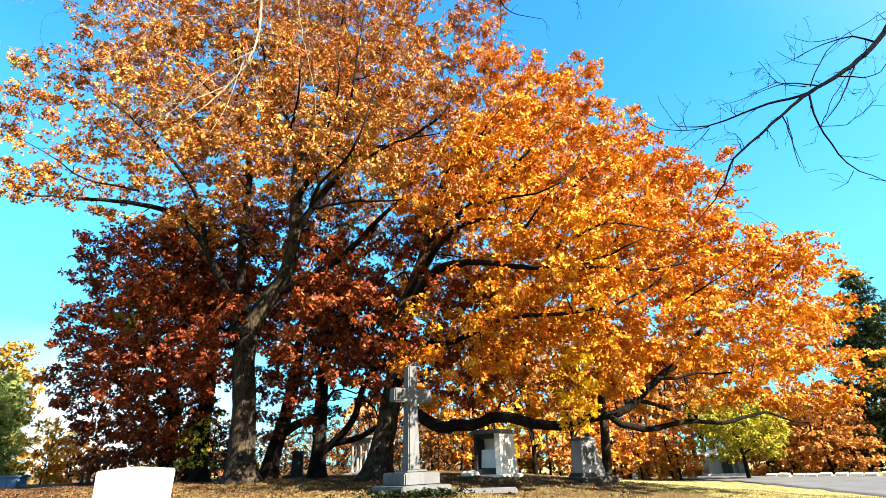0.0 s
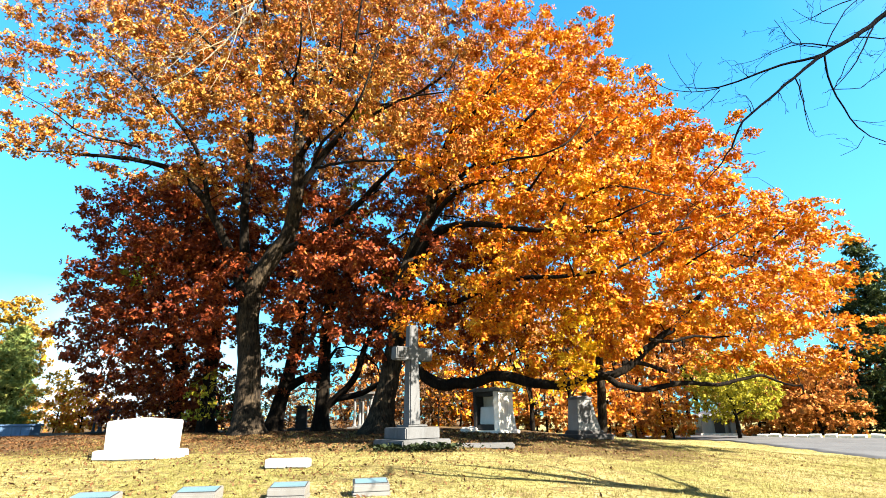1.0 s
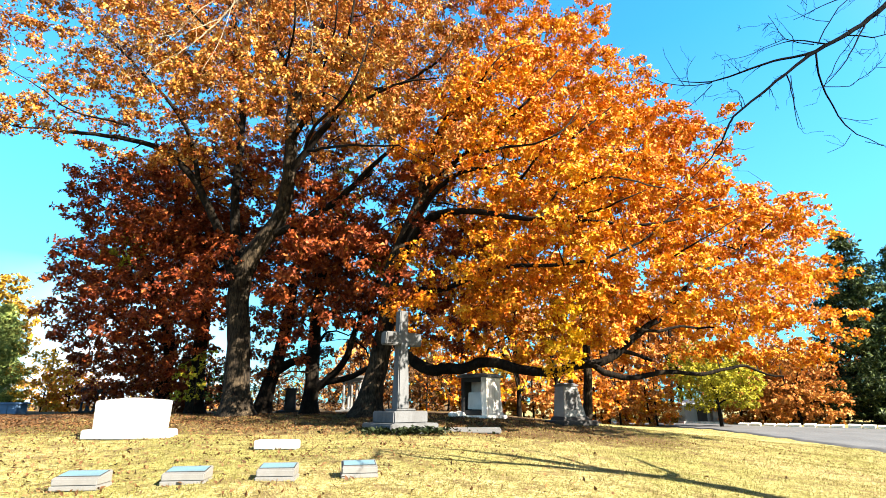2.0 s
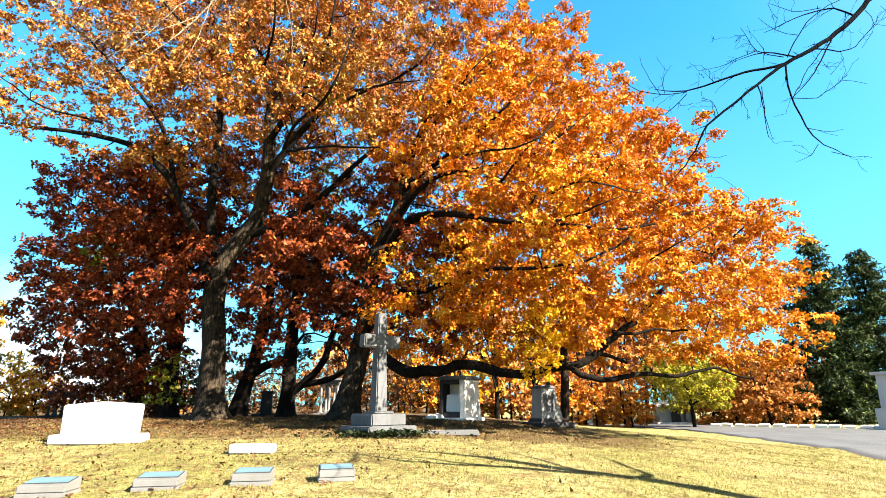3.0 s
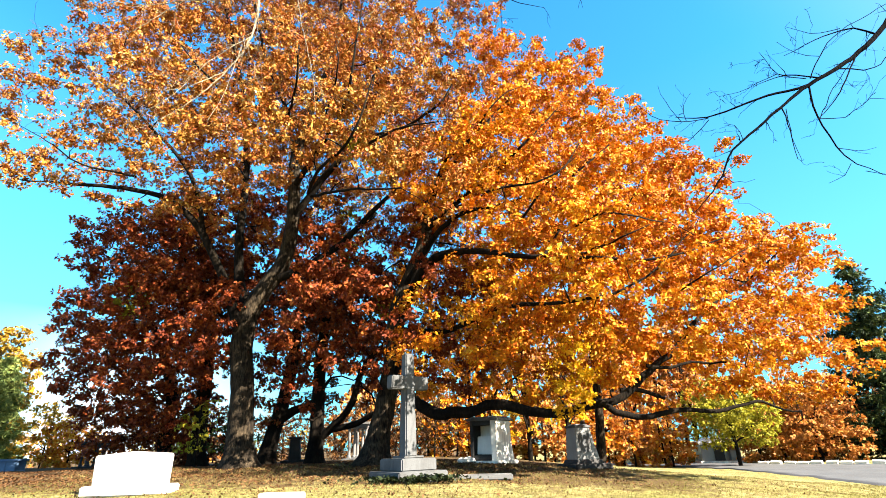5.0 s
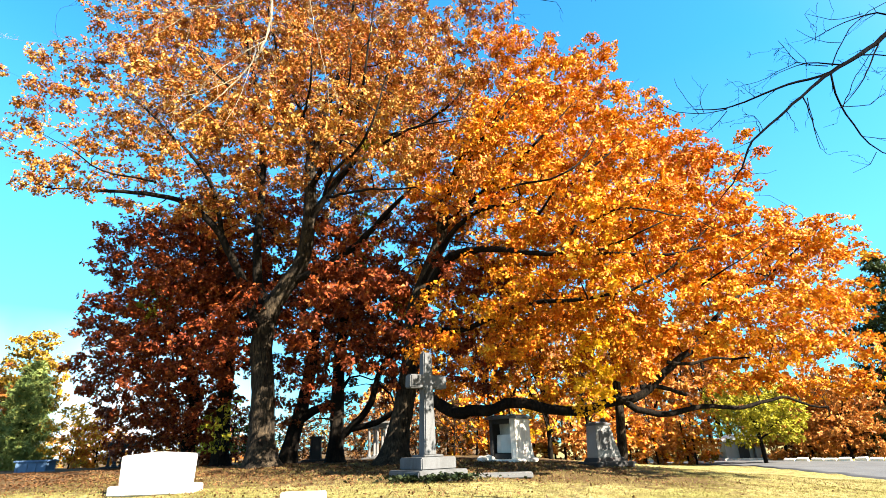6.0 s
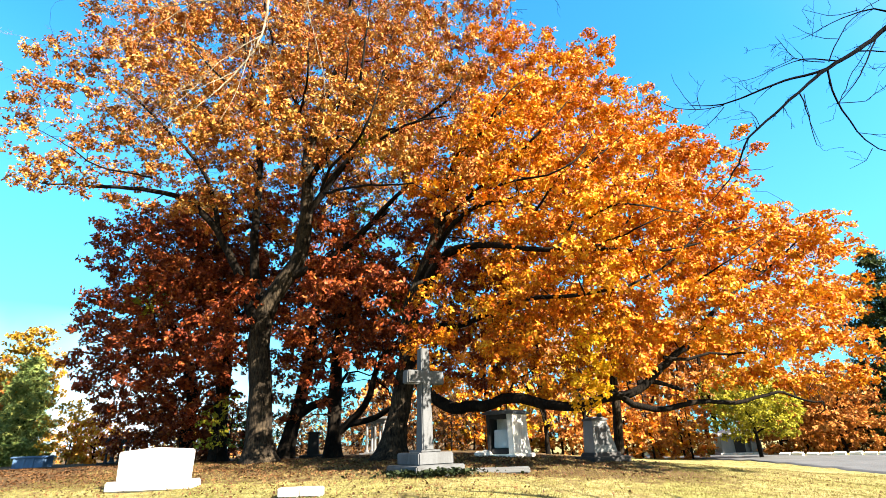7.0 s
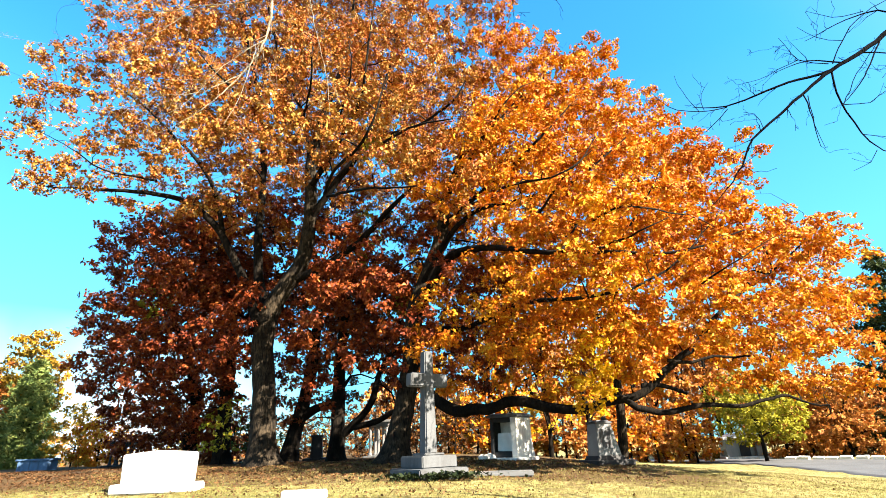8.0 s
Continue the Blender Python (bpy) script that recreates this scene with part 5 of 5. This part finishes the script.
BARE_TWIG_LIMBS = (BARE_TWIG_LIMB_a, BARE_TWIG_LIMB_b, BARE_TWIG_LIMB_c, BARE_TWIG_LIMB_d, BARE_TWIG_LIMB_e, BARE_TWIG_LIMB_f, BARE_TWIG_LIMB_g, BARE_TWIG_LIMB_h, BARE_TWIG_LIMB_i, BARE_TWIG_LIMB_j, BARE_TWIG_LIMB_k, BARE_TWIG_LIMB_l, BARE_TWIG_LIMB_m, BARE_TWIG_LIMB_n, BARE_TWIG_LIMB_o, BARE_TWIG_LIMB_p, BARE_TWIG_LIMB_q, BARE_TWIG_LIMB_r, BARE_TWIG_LIMB_s,)
BARE_TOP_LIMB_a = ((1.18, 5.53, 8.43, 0.012), (1, 5.53, 7.72, 0.008), (1.24, 5.53, 7.45, 0.005), (1.57, 5.53, 7.34, 0.003), (1.65, 5.53, 7.14, 0.002))
BARE_TOP_LIMB_b = ((1, 5.53, 7.72, 0.006), (0.97, 5.53, 7.32, 0.004), (0.94, 5.53, 6.91, 0.0022))
BARE_TOP_LIMB_c = ((1, 5.53, 7.72, 0.005), (0.71, 5.53, 7.74, 0.003), (0.55, 5.53, 7.63, 0.002))
BARE_TOP_LIMB_d = ((2.08, 5.43, 8.04, 0.005), (2.07, 5.43, 7.54, 0.003), (2.09, 5.43, 7.22, 0.002))
BARE_TOP_LIMB_e = ((2.79, 5.33, 7.78, 0.005), (2.59, 5.33, 7.34, 0.002))
BARE_TOP_LIMBS = (BARE_TOP_LIMB_a, BARE_TOP_LIMB_b, BARE_TOP_LIMB_c, BARE_TOP_LIMB_d, BARE_TOP_LIMB_e,)
TWIG_LIMB_a = ((-3.97, 8.03, 13.59, 0.0371), (-3.58, 8.03, 10.73, 0.0297), (-3.6, 8.03, 9.35, 0.0223), (-3.98, 8.03, 8.51, 0.0149), (-4.58, 8.03, 7.8, 0.0089), (-5.24, 8.03, 7.32, 0.0041))
TWIG_LIMB_b = ((-2.58, 8.03, 13.34, 0.0297), (-3.81, 8.23, 10.88, 0.0149), (-5.34, 8.43, 10.75, 0.0104), (-6.72, 8.63, 10.93, 0.0074), (-9.16, 8.83, 12.02, 0.0041))
TWIG_LIMB_c = ((-3.98, 8.03, 8.51, 0.0104), (-4.62, 7.83, 7.97, 0.0074), (-5.32, 7.63, 7.78, 0.0041))
TWIG_LIMB_d = ((-5.34, 8.43, 10.75, 0.0089), (-6.71, 8.43, 9.69, 0.0059), (-7.81, 8.43, 9.81, 0.0045), (-8.62, 8.43, 9.76, 0.0041))
TWIG_LIMB_e = ((-3.6, 8.03, 9.35, 0.0089), (-4.19, 7.83, 8.62, 0.0068), (-4.77, 7.63, 7.57, 0.0045), (-5.33, 7.53, 7.09, 0.0041))
TWIG_LIMB_f = ((-3.77, 8.03, 9.07, 0.0089), (-3.92, 7.93, 7.9, 0.0059), (-4.15, 7.93, 7.27, 0.0041))
TWIG_LIMB_g = ((-2.97, 8.03, 11.71, 0.0149), (-2.71, 8.23, 9.96, 0.0089), (-2.42, 8.33, 8.71, 0.0045), (-2.3, 8.33, 7.75, 0.0041))
TWIG_LIMB_h = ((-1.17, 7.53, 11.02, 0.0089), (-0.7, 7.53, 9.91, 0.0059), (-1.34, 7.53, 9.21, 0.0041))
TWIG_LIMBS = (TWIG_LIMB_a, TWIG_LIMB_b, TWIG_LIMB_c, TWIG_LIMB_d, TWIG_LIMB_e, TWIG_LIMB_f, TWIG_LIMB_g, TWIG_LIMB_h,)


def sunk(trunk):
    """The trunk with its foot a little under the ground."""
    x, y, z, r = trunk[0]
    return ((x, y, on_ground(x, y) - 0.15, r), *trunk[1:])


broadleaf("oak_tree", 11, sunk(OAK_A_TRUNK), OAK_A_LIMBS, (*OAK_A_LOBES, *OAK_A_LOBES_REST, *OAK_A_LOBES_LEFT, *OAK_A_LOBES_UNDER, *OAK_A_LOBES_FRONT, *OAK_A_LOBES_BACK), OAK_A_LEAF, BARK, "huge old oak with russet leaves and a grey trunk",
          spacing=0.66, clump=2.1, per_spray=100, spray=0.42, length=0.12, width=0.069, limb_bark=SHADED_BARK, keep=lambda p: np.clip(1 + (p[:, 0] + 2) / 9.0, 0.66, 1))
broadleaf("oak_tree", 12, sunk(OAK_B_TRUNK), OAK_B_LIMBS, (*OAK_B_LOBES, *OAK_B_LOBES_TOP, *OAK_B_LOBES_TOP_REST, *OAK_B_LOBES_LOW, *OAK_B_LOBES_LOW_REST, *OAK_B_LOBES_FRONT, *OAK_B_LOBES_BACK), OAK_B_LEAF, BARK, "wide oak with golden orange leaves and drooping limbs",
          spacing=0.58, clump=2.1, per_spray=124, spray=0.42, length=0.118, width=0.072, limb_bark=SHADED_BARK, extra=OAK_B_YELLOW, extra_leaf=YELLOW_LEAF)
broadleaf("oak_tree", 13, sunk(LEFT_TRUNK), (), (*LEFT_LOBES[:7], *LEFT_LOBES_BACK[:7]), LEFT_LEAF, SHADED_BARK, "dark red oak standing behind the grey-trunked oak",
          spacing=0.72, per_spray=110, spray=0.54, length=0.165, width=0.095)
broadleaf("oak_tree", 14, sunk(LEFT2_TRUNK), (), (*LEFT_LOBES[7:], *LEFT_LOBES_BACK[7:]), LEFT_LEAF, SHADED_BARK, "dark red oak with low hanging boughs near the headstone",
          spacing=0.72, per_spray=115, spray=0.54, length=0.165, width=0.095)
# dark red leaves also paint the shaded foliage round the big oaks' trunks
broadleaf("oak_tree", 15, sunk(REAR_TRUNK), REAR_LIMBS, (*REAR_LOBES[0::2], *GROVE_LOBES[:6], *(REAR_LOBES_BACK + REAR_LOBES_BACK_REST)[0::2]), LEFT_LEAF, SHADED_BARK, "leaning dark oak among the trunks of the grove",
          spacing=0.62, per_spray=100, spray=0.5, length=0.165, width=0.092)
broadleaf("oak_tree", 16, sunk(REAR2_TRUNK), REAR2_LIMBS, (*REAR_LOBES[1::2], *GROVE_LOBES[6:], *(REAR_LOBES_BACK + REAR_LOBES_BACK_REST)[1::2]), LEFT_LEAF, SHADED_BARK, "dark oak with curved low limbs in the grove",
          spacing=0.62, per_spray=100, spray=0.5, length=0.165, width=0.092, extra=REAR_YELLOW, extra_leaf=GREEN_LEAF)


# ---- bare trees near the camera ----
def bare_tree(name, seed, trunk, limbs, bark, label, per_metre, length):
    rng = np.random.default_rng(seed)
    base = trunk[0][:3]
    tree = holder(name, *base)
    shift = np.array([*base, 0.0])
    stem = smooth_line(np.asarray(trunk, float) - shift, 0.3)
    lines = [smooth_line(np.asarray(q, float) - shift, 0.12) for q in limbs]
    for q in lines:
        q[1:, :3] += rng.standard_normal((len(q) - 1, 3)) * 0.006
    first = twigs(lines, rng, per_metre, length, 0.006)
    second = twigs(first, rng, per_metre * 1.1, length * 0.4, 0.003)
    third = twigs(second, rng, per_metre * 1.5, length * 0.2, 0.002)
    part_mesh("trunk", tubes("trunk", [stem], 12, 0.03, rng), bark, tree)
    for q in lines:
        part_mesh("limb", tubes("limb", [q], 8), bark, tree)
    tagged(part_mesh("twig_mass", tubes("twig_mass", first + second + third, 4), bark, tree), kind="stuff")
    return tagged(tree, label, "tree")


first_limb = BARE_LIMBS[0]
reach = ((8.3, 5.6, 4.1, 0.09), (7.8, 5.4, 5.6, 0.075), (6.9, 4.7, 6.7, 0.06))
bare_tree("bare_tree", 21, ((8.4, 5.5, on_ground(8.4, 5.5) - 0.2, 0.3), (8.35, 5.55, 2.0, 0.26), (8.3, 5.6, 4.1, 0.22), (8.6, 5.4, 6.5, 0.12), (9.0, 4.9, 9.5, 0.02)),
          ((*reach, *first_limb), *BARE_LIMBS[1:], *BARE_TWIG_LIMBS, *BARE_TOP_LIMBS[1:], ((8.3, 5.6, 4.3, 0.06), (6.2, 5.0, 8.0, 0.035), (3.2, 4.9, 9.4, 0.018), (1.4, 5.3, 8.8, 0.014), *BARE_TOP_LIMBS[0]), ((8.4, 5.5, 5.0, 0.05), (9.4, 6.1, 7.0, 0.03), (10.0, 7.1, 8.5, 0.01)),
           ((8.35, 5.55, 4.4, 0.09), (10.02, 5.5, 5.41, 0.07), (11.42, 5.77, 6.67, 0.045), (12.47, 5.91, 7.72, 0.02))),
          SHADED_TWIG_BARK, "bare young tree with thin overhanging branches coloured dark as in shade", 4.0, 0.22)
bare_tree("bare_tree", 22, ((-9.5, 1.5, on_ground(-9.5, 1.5) - 0.2, 0.3), (-9.4, 1.6, 4, 0.24), (-9.0, 2.2, 8, 0.18), (-8.2, 3.2, 12, 0.1)),
          (((-9.0, 2.2, 8, 0.12), (-7.0, 4.5, 12, 0.09), (-4.6, 7.0, 13.6, 0.06), *TWIG_LIMBS[0]), *TWIG_LIMBS[1:]),
          PALE_BARK, "bare tree with pale sunlit twigs hanging in front", 3.6, 0.6)


# ---- far trees and shrubs ----
def simple_tree(name, seed, x, y, height, spread, leaf, label, low=0.25, bark=SHADED_BARK, spacing=1.1, per_spray=55, length=0.3, width=0.18, lobes=9, stem=0.16):
    """A smaller tree of the same growth: its lobes stand round a leading stem."""
    rng = np.random.default_rng(seed)
    z = on_ground(x, y)
    lean = rng.standard_normal(2) * 0.03 * height
    trunk = ((x, y, z - 0.1, stem), (x + lean[0] * 0.3, y + lean[1] * 0.3, z + height * 0.3, stem * 0.8), (x + lean[0], y + lean[1], z + height * 0.65, stem * 0.5), (x + lean[0], y, z + height * 0.9, 0.03))
    ball = []
    for k in range(lobes):
        a, h = k * 2.4 + rng.random(), low + (0.92 - low) * (k + 0.5) / lobes
        wide = math.sin(math.pi * min(0.95, 0.22 + 0.72 * (h - low) / (1 - low))) * spread * 0.5
        ball.append((x + math.cos(a) * wide * 0.6, y + math.sin(a) * wide * 0.6, z + h * height, max(0.35, wide * 0.62)))
    limbs = []
    for k in range(0, lobes, 2):
        b = ball[k]
        start = z + height * max(0.12, low * 0.8) + 0.4 * (b[2] - z - height * low)
        limbs.append(((x + lean[0] * 0.3, y + lean[1] * 0.3, start, stem * 0.5), ((x + b[0]) / 2, (y + b[1]) / 2, (start + b[2]) / 2 + 0.1, stem * 0.3), (b[0], b[1], b[2], 0.03)))
    return broadleaf(name, seed, trunk, limbs, ball, leaf, bark, label, spacing, per_spray, spacing * 0.85, length, width, 0.5, False)


def conifer(seed, x, y, height, spread, label, low=0.04, leaf=NEEDLE, fine=1.0):
    rng = np.random.default_rng(seed)
    z = on_ground(x, y)
    tree = holder("conifer", x, y, z - 0.1)
    stem = smooth_line(((0, 0, 0, 0.4), (0.1, 0, height * 0.5, 0.25), (0, 0.1, height, 0.03)), 0.8)
    boughs, leaves = [], []
    h = height * low
    while h < height * 0.985:
        reach_out = spread * 0.5 * (1 - h / height) ** 0.75 * (0.75 + 0.4 * rng.random()) + 0.25
        for a in rng.random(6 + int(rng.random() * 3)) * 2 * np.pi:
            r = reach_out * (0.7 + 0.45 * rng.random())
            s = np.linspace(0, 1, 7)[:, None]
            line = np.hstack([np.cos(a) * r * s, np.sin(a) * r * s, h - 0.18 * r * s + 0.22 * r * s**2, 0.05 * (1 - 0.85 * s) + 0.004])
            boughs.append(line)
            n = int((6.5 if fine > 0.9 else 9) * r / fine)
            t = rng.random((n, 1)) ** 0.6
            c = np.hstack([np.cos(a) * r * t, np.sin(a) * r * t, h - 0.18 * r * t + 0.22 * r * t**2])
            c += rng.standard_normal((n, 3)) * (0.14 + 0.05 * r) * (1, 1, 0.5)
            leaves.append(c)
        h += height * 0.03 * (0.7 + 0.6 * rng.random())
    part_mesh("trunk", tubes("trunk", [stem], 8), SHADED_BARK, tree)
    tagged(part_mesh("crown", tubes("boughs", boughs, 4), SHADED_BARK, tree), kind="stuff")
    tagged(part_mesh("needles", rosette_mesh("needles", np.vstack(leaves), 6, 0.2, 0.42 * fine, 0.1 * fine, rng, 6), leaf, tree), kind="stuff")
    return tagged(tree, label, "tree")


conifer(31, 44.3, 53, 20.5, 14, "tall dark green pine beside the drive")
conifer(32, 48.6, 51.5, 18.2, 13, "tall dark green pine beside its neighbour")
conifer(34, -34.3, 41.5, 8.4, 4.8, "green conifer with gold boughs behind it", leaf=GREEN_NEEDLE, fine=0.75)
simple_tree("turning_tree", 41, -36.4, 43.5, 12.0, 5.5, OLIVE_LEAF, "tall thin tree with orange and olive leaves", 0.25, spacing=0.8, per_spray=100, length=0.26, width=0.15)
simple_tree("turning_tree", 42, -37.2, 41.0, 8.5, 4.0, RUST_LEAF, "orange autumn tree beside a green conifer", 0.15, spacing=0.8, per_spray=100, length=0.26, width=0.15)
simple_tree("shrub", 43, -25.6, 38, 3.3, 3.6, OAK_B_LEAF, "low orange shrub on the lawn", 0.05, lobes=9, spacing=0.55, per_spray=60, length=0.2, width=0.12, stem=0.06)
simple_tree("shrub", 44, -29.6, 41, 5.2, 3.8, OLIVE_LEAF, "tall olive-gold shrub half bare", 0.08, lobes=9, spacing=0.65, per_spray=44, length=0.2, width=0.12, stem=0.06)
simple_tree("sapling", 45, -10.2, 23.0, 2.9, 1.7, GREEN_LEAF, "young shrub with yellow-green leaves beside an oak", 0.15, lobes=7, spacing=0.4, per_spray=22, length=0.15, width=0.09, stem=0.05)
simple_tree("dark_shrub", 51, -9.3, 24.6, 2.4, 2.2, NEEDLE, "dark green shrub under the oaks", 0.08, lobes=8, spacing=0.45, per_spray=40, length=0.13, width=0.07, stem=0.05)
simple_tree("dark_shrub", 53, -11.8, 28.0, 3.4, 3.4, LEFT_LEAF, "dark red thicket under the hanging boughs", 0.05, lobes=8, spacing=0.5, per_spray=40, length=0.16, width=0.1, stem=0.05)
simple_tree("dark_shrub", 54, -17.2, 31.0, 3.2, 3.6, LEFT_LEAF, "dark red thicket beside the columned monument", 0.05, lobes=8, spacing=0.55, per_spray=40, length=0.16, width=0.1, stem=0.05)
simple_tree("dark_shrub", 52, -14.5, 29.5, 2.6, 3.6, LEFT_LEAF, "low dark red thicket behind the headstone", 0.05, lobes=8, spacing=0.6, per_spray=40, length=0.17, width=0.1, stem=0.05)
simple_tree("round_tree", 46, 23.9, 44.6, 7.2, 6.4, GREEN_LEAF, "round yellow-green tree with spreading stems", 0.3, lobes=11, spacing=0.65, per_spray=60, length=0.22, width=0.13)
simple_tree("yellow_tree", 47, 8.0, 34.0, 7.5, 3.0, YELLOW_LEAF, "bright yellow maple glowing behind the oak", 0.35, lobes=9, spacing=0.7, per_spray=36, length=0.2, width=0.1)
simple_tree("yellow_tree", 48, 5.6, 35.0, 6.5, 2.6, YELLOW_LEAF, "smaller bright yellow tree behind the monuments", 0.15, lobes=9, spacing=0.8, per_spray=24, length=0.18, width=0.1)
simple_tree("rust_tree", 49, 35.0, 51.0, 8.4, 8.0, RUST_LEAF, "broad rust-coloured tree behind the white stones", 0.08, lobes=12, spacing=0.9)
simple_tree("rust_tree", 50, 30.5, 53.0, 8.6, 7.0, RUST_LEAF, "rust-coloured tree in the row behind the drive", 0.08, lobes=11, spacing=0.9)
for k, (x, y, h, w) in enumerate(((-16.5, 40, 4.4, 4.2), (-13, 42, 3.6, 4.6), (-9.6, 40.5, 4.2, 4.4), (-6.6, 43, 4.6, 4.6), (-3.4, 41, 4.0, 4.2), (-0.6, 43, 4.8, 4.4))):
    simple_tree("thicket_shrub", 80 + k, x, y, h, w, SHADED_BROWN_LEAF, "brown shrub, darkened as in shade, behind the trunks of the grove", 0.03, lobes=8, spacing=0.7, per_spray=34, length=0.2, width=0.12, stem=0.06)
for k, (x, y, h, w) in enumerate(((-52, 66, 6, 6), (-44, 62, 4.5, 5), (-35, 68, 5, 6), (-27, 64, 4, 5), (-19, 66, 4, 5), (-12, 62, 4.5, 5))):
    simple_tree("shrub", 60 + k, x, y, h, w, (OLIVE_LEAF, RUST_LEAF)[k % 2], "autumn shrub at the far edge of the lawn", 0.05, lobes=8, per_spray=40)
simple_tree("slender_tree", 55, 6.85, 24.0, 9.5, 3.6, OAK_B_LEAF, "slender dark trunk with orange leaves behind the stele", 0.55, lobes=8, spacing=0.7, per_spray=40, length=0.15, width=0.09, stem=0.22, bark=BARK)
wood_rng = random.Random(5)
for k in range(26):
    x = -8 + 60 * (k / 25) + wood_rng.uniform(-1.5, 1.5)
    y = 54 + wood_rng.uniform(-4, 10) + (7 if x > 22 else 0)
    mat, tone = wood_rng.choice(((RUST_LEAF, "rust"), (RUST_LEAF, "rust"), (RUST_LEAF, "rust"), (OAK_B_LEAF, "orange")))
    tree = simple_tree("woodland_tree", 100 + k, x, y, wood_rng.uniform(15, 19) * (1 if x < 28 else 1.05 if x < 37.5 else 0.55) if x > 1 else wood_rng.uniform(6, 8), wood_rng.uniform(6.5, 9), mat, f"{tone} woodland tree in the far row", wood_rng.uniform(0.16, 0.3), spacing=1.3, per_spray=26, stem=0.26, length=0.42, width=0.26)
    tagged(tree, group="far woodland trees")

for k in range(44):
    x = -1.0 + 45 * (k / 43) + wood_rng.uniform(-0.6, 0.6)
    y = 47 + wood_rng.uniform(-2, 4) + (9 if x > 20 else 0)
    mat, tone = wood_rng.choice(((RUST_LEAF, "rust"), (RUST_LEAF, "rust"), (OAK_B_LEAF, "orange"), (OLIVE_LEAF, "olive-gold")))
    if 24.5 < x < 31.5:
        continue
    bush = simple_tree("undergrowth_shrub", 200 + k, x, y, wood_rng.uniform(4.2, 7.0), wood_rng.uniform(3.6, 5.0), mat, f"{tone} shrub at the wood's edge", 0.02, lobes=8, spacing=0.85, per_spray=22, length=0.32, width=0.2, stem=0.09)
    tagged(bush, group="shrubs at the wood's edge")


# ---- grass, fallen leaves, ivy ----
def lawn_grass(count, box, rng):
    """Short blades, one thin triangle each, denser towards the near lawn."""
    x = box[0] + (box[1] - box[0]) * rng.random(count)
    y = box[2] + (box[3] - box[2]) * rng.random(count) ** 1.7
    z = ground_height(x, y) + uneven(x, y)
    foot = np.stack([x, y, z], 1)
    a = rng.random(count) * 2 * np.pi
    side = np.stack([np.cos(a), np.sin(a), 0 * a], 1) * (0.0035 + 0.003 * rng.random((count, 1))) * (0.5 + y[:, None] / 14)
    tip = foot + np.hstack([rng.standard_normal((count, 2)) * 0.022, 0.02 + 0.032 * rng.random((count, 1))])
    verts = np.stack([foot - side, foot + side, tip], 1).reshape(-1, 3)
    ob = part_mesh("grass", raw_mesh("grass", verts, np.arange(count * 3).reshape(-1, 3)), BLADE, None)
    return tagged(ob, "short dry straw and green lawn grass", "grass", kind="stuff")


def fallen_leaves(count, box, rng):
    x = box[0] + (box[1] - box[0]) * rng.random(count)
    y = box[2] + (box[3] - box[2]) * rng.random(count)
    patchy = 0.5 + 0.5 * np.sin(x * 0.9 + 1.3 * np.sin(y * 0.7)) * np.sin(y * 1.1 + x * 0.3)
    ok = rng.random(count) < np.clip((y - 12.4) / 4.5, 0.17 * np.clip((4 - x) / 5, 0.15, 1), 1) * np.clip((7 - x) / 7, 0.05, 1) * (0.35 + 0.65 * patchy)
    x, y = x[ok], y[ok]
    z = ground_height(x, y) + uneven(x, y) + 0.025
    ob = part_mesh("fallen_leaves", leaf_mesh("fallen_leaves", np.stack([x, y, z], 1), 0.075, 0.042, rng, 0.0, 2.5), LITTER, None)
    return tagged(ob, "brown fallen oak leaves strewn on the grass", "leaves", kind="stuff")


stuff_rng = np.random.default_rng(77)
lawn_grass(140000, (-12, 16, 5.5, 22), stuff_rng)
fallen_leaves(125000, (-18, 12, 6.5, 28), stuff_rng)
ivy = stuff_rng.standard_normal((700, 3)) * (0.6, 0.22, 0.04)
ivy_ob = part_mesh("ivy", leaf_mesh("ivy", ivy + (-0.8, 13.72, 0.92), 0.11, 0.09, stuff_rng, 0.1, 0.8), IVY_LEAF, None)
tagged(ivy_ob, "dark ivy growing over the foot of the stone cross", "ivy", kind="stuff")
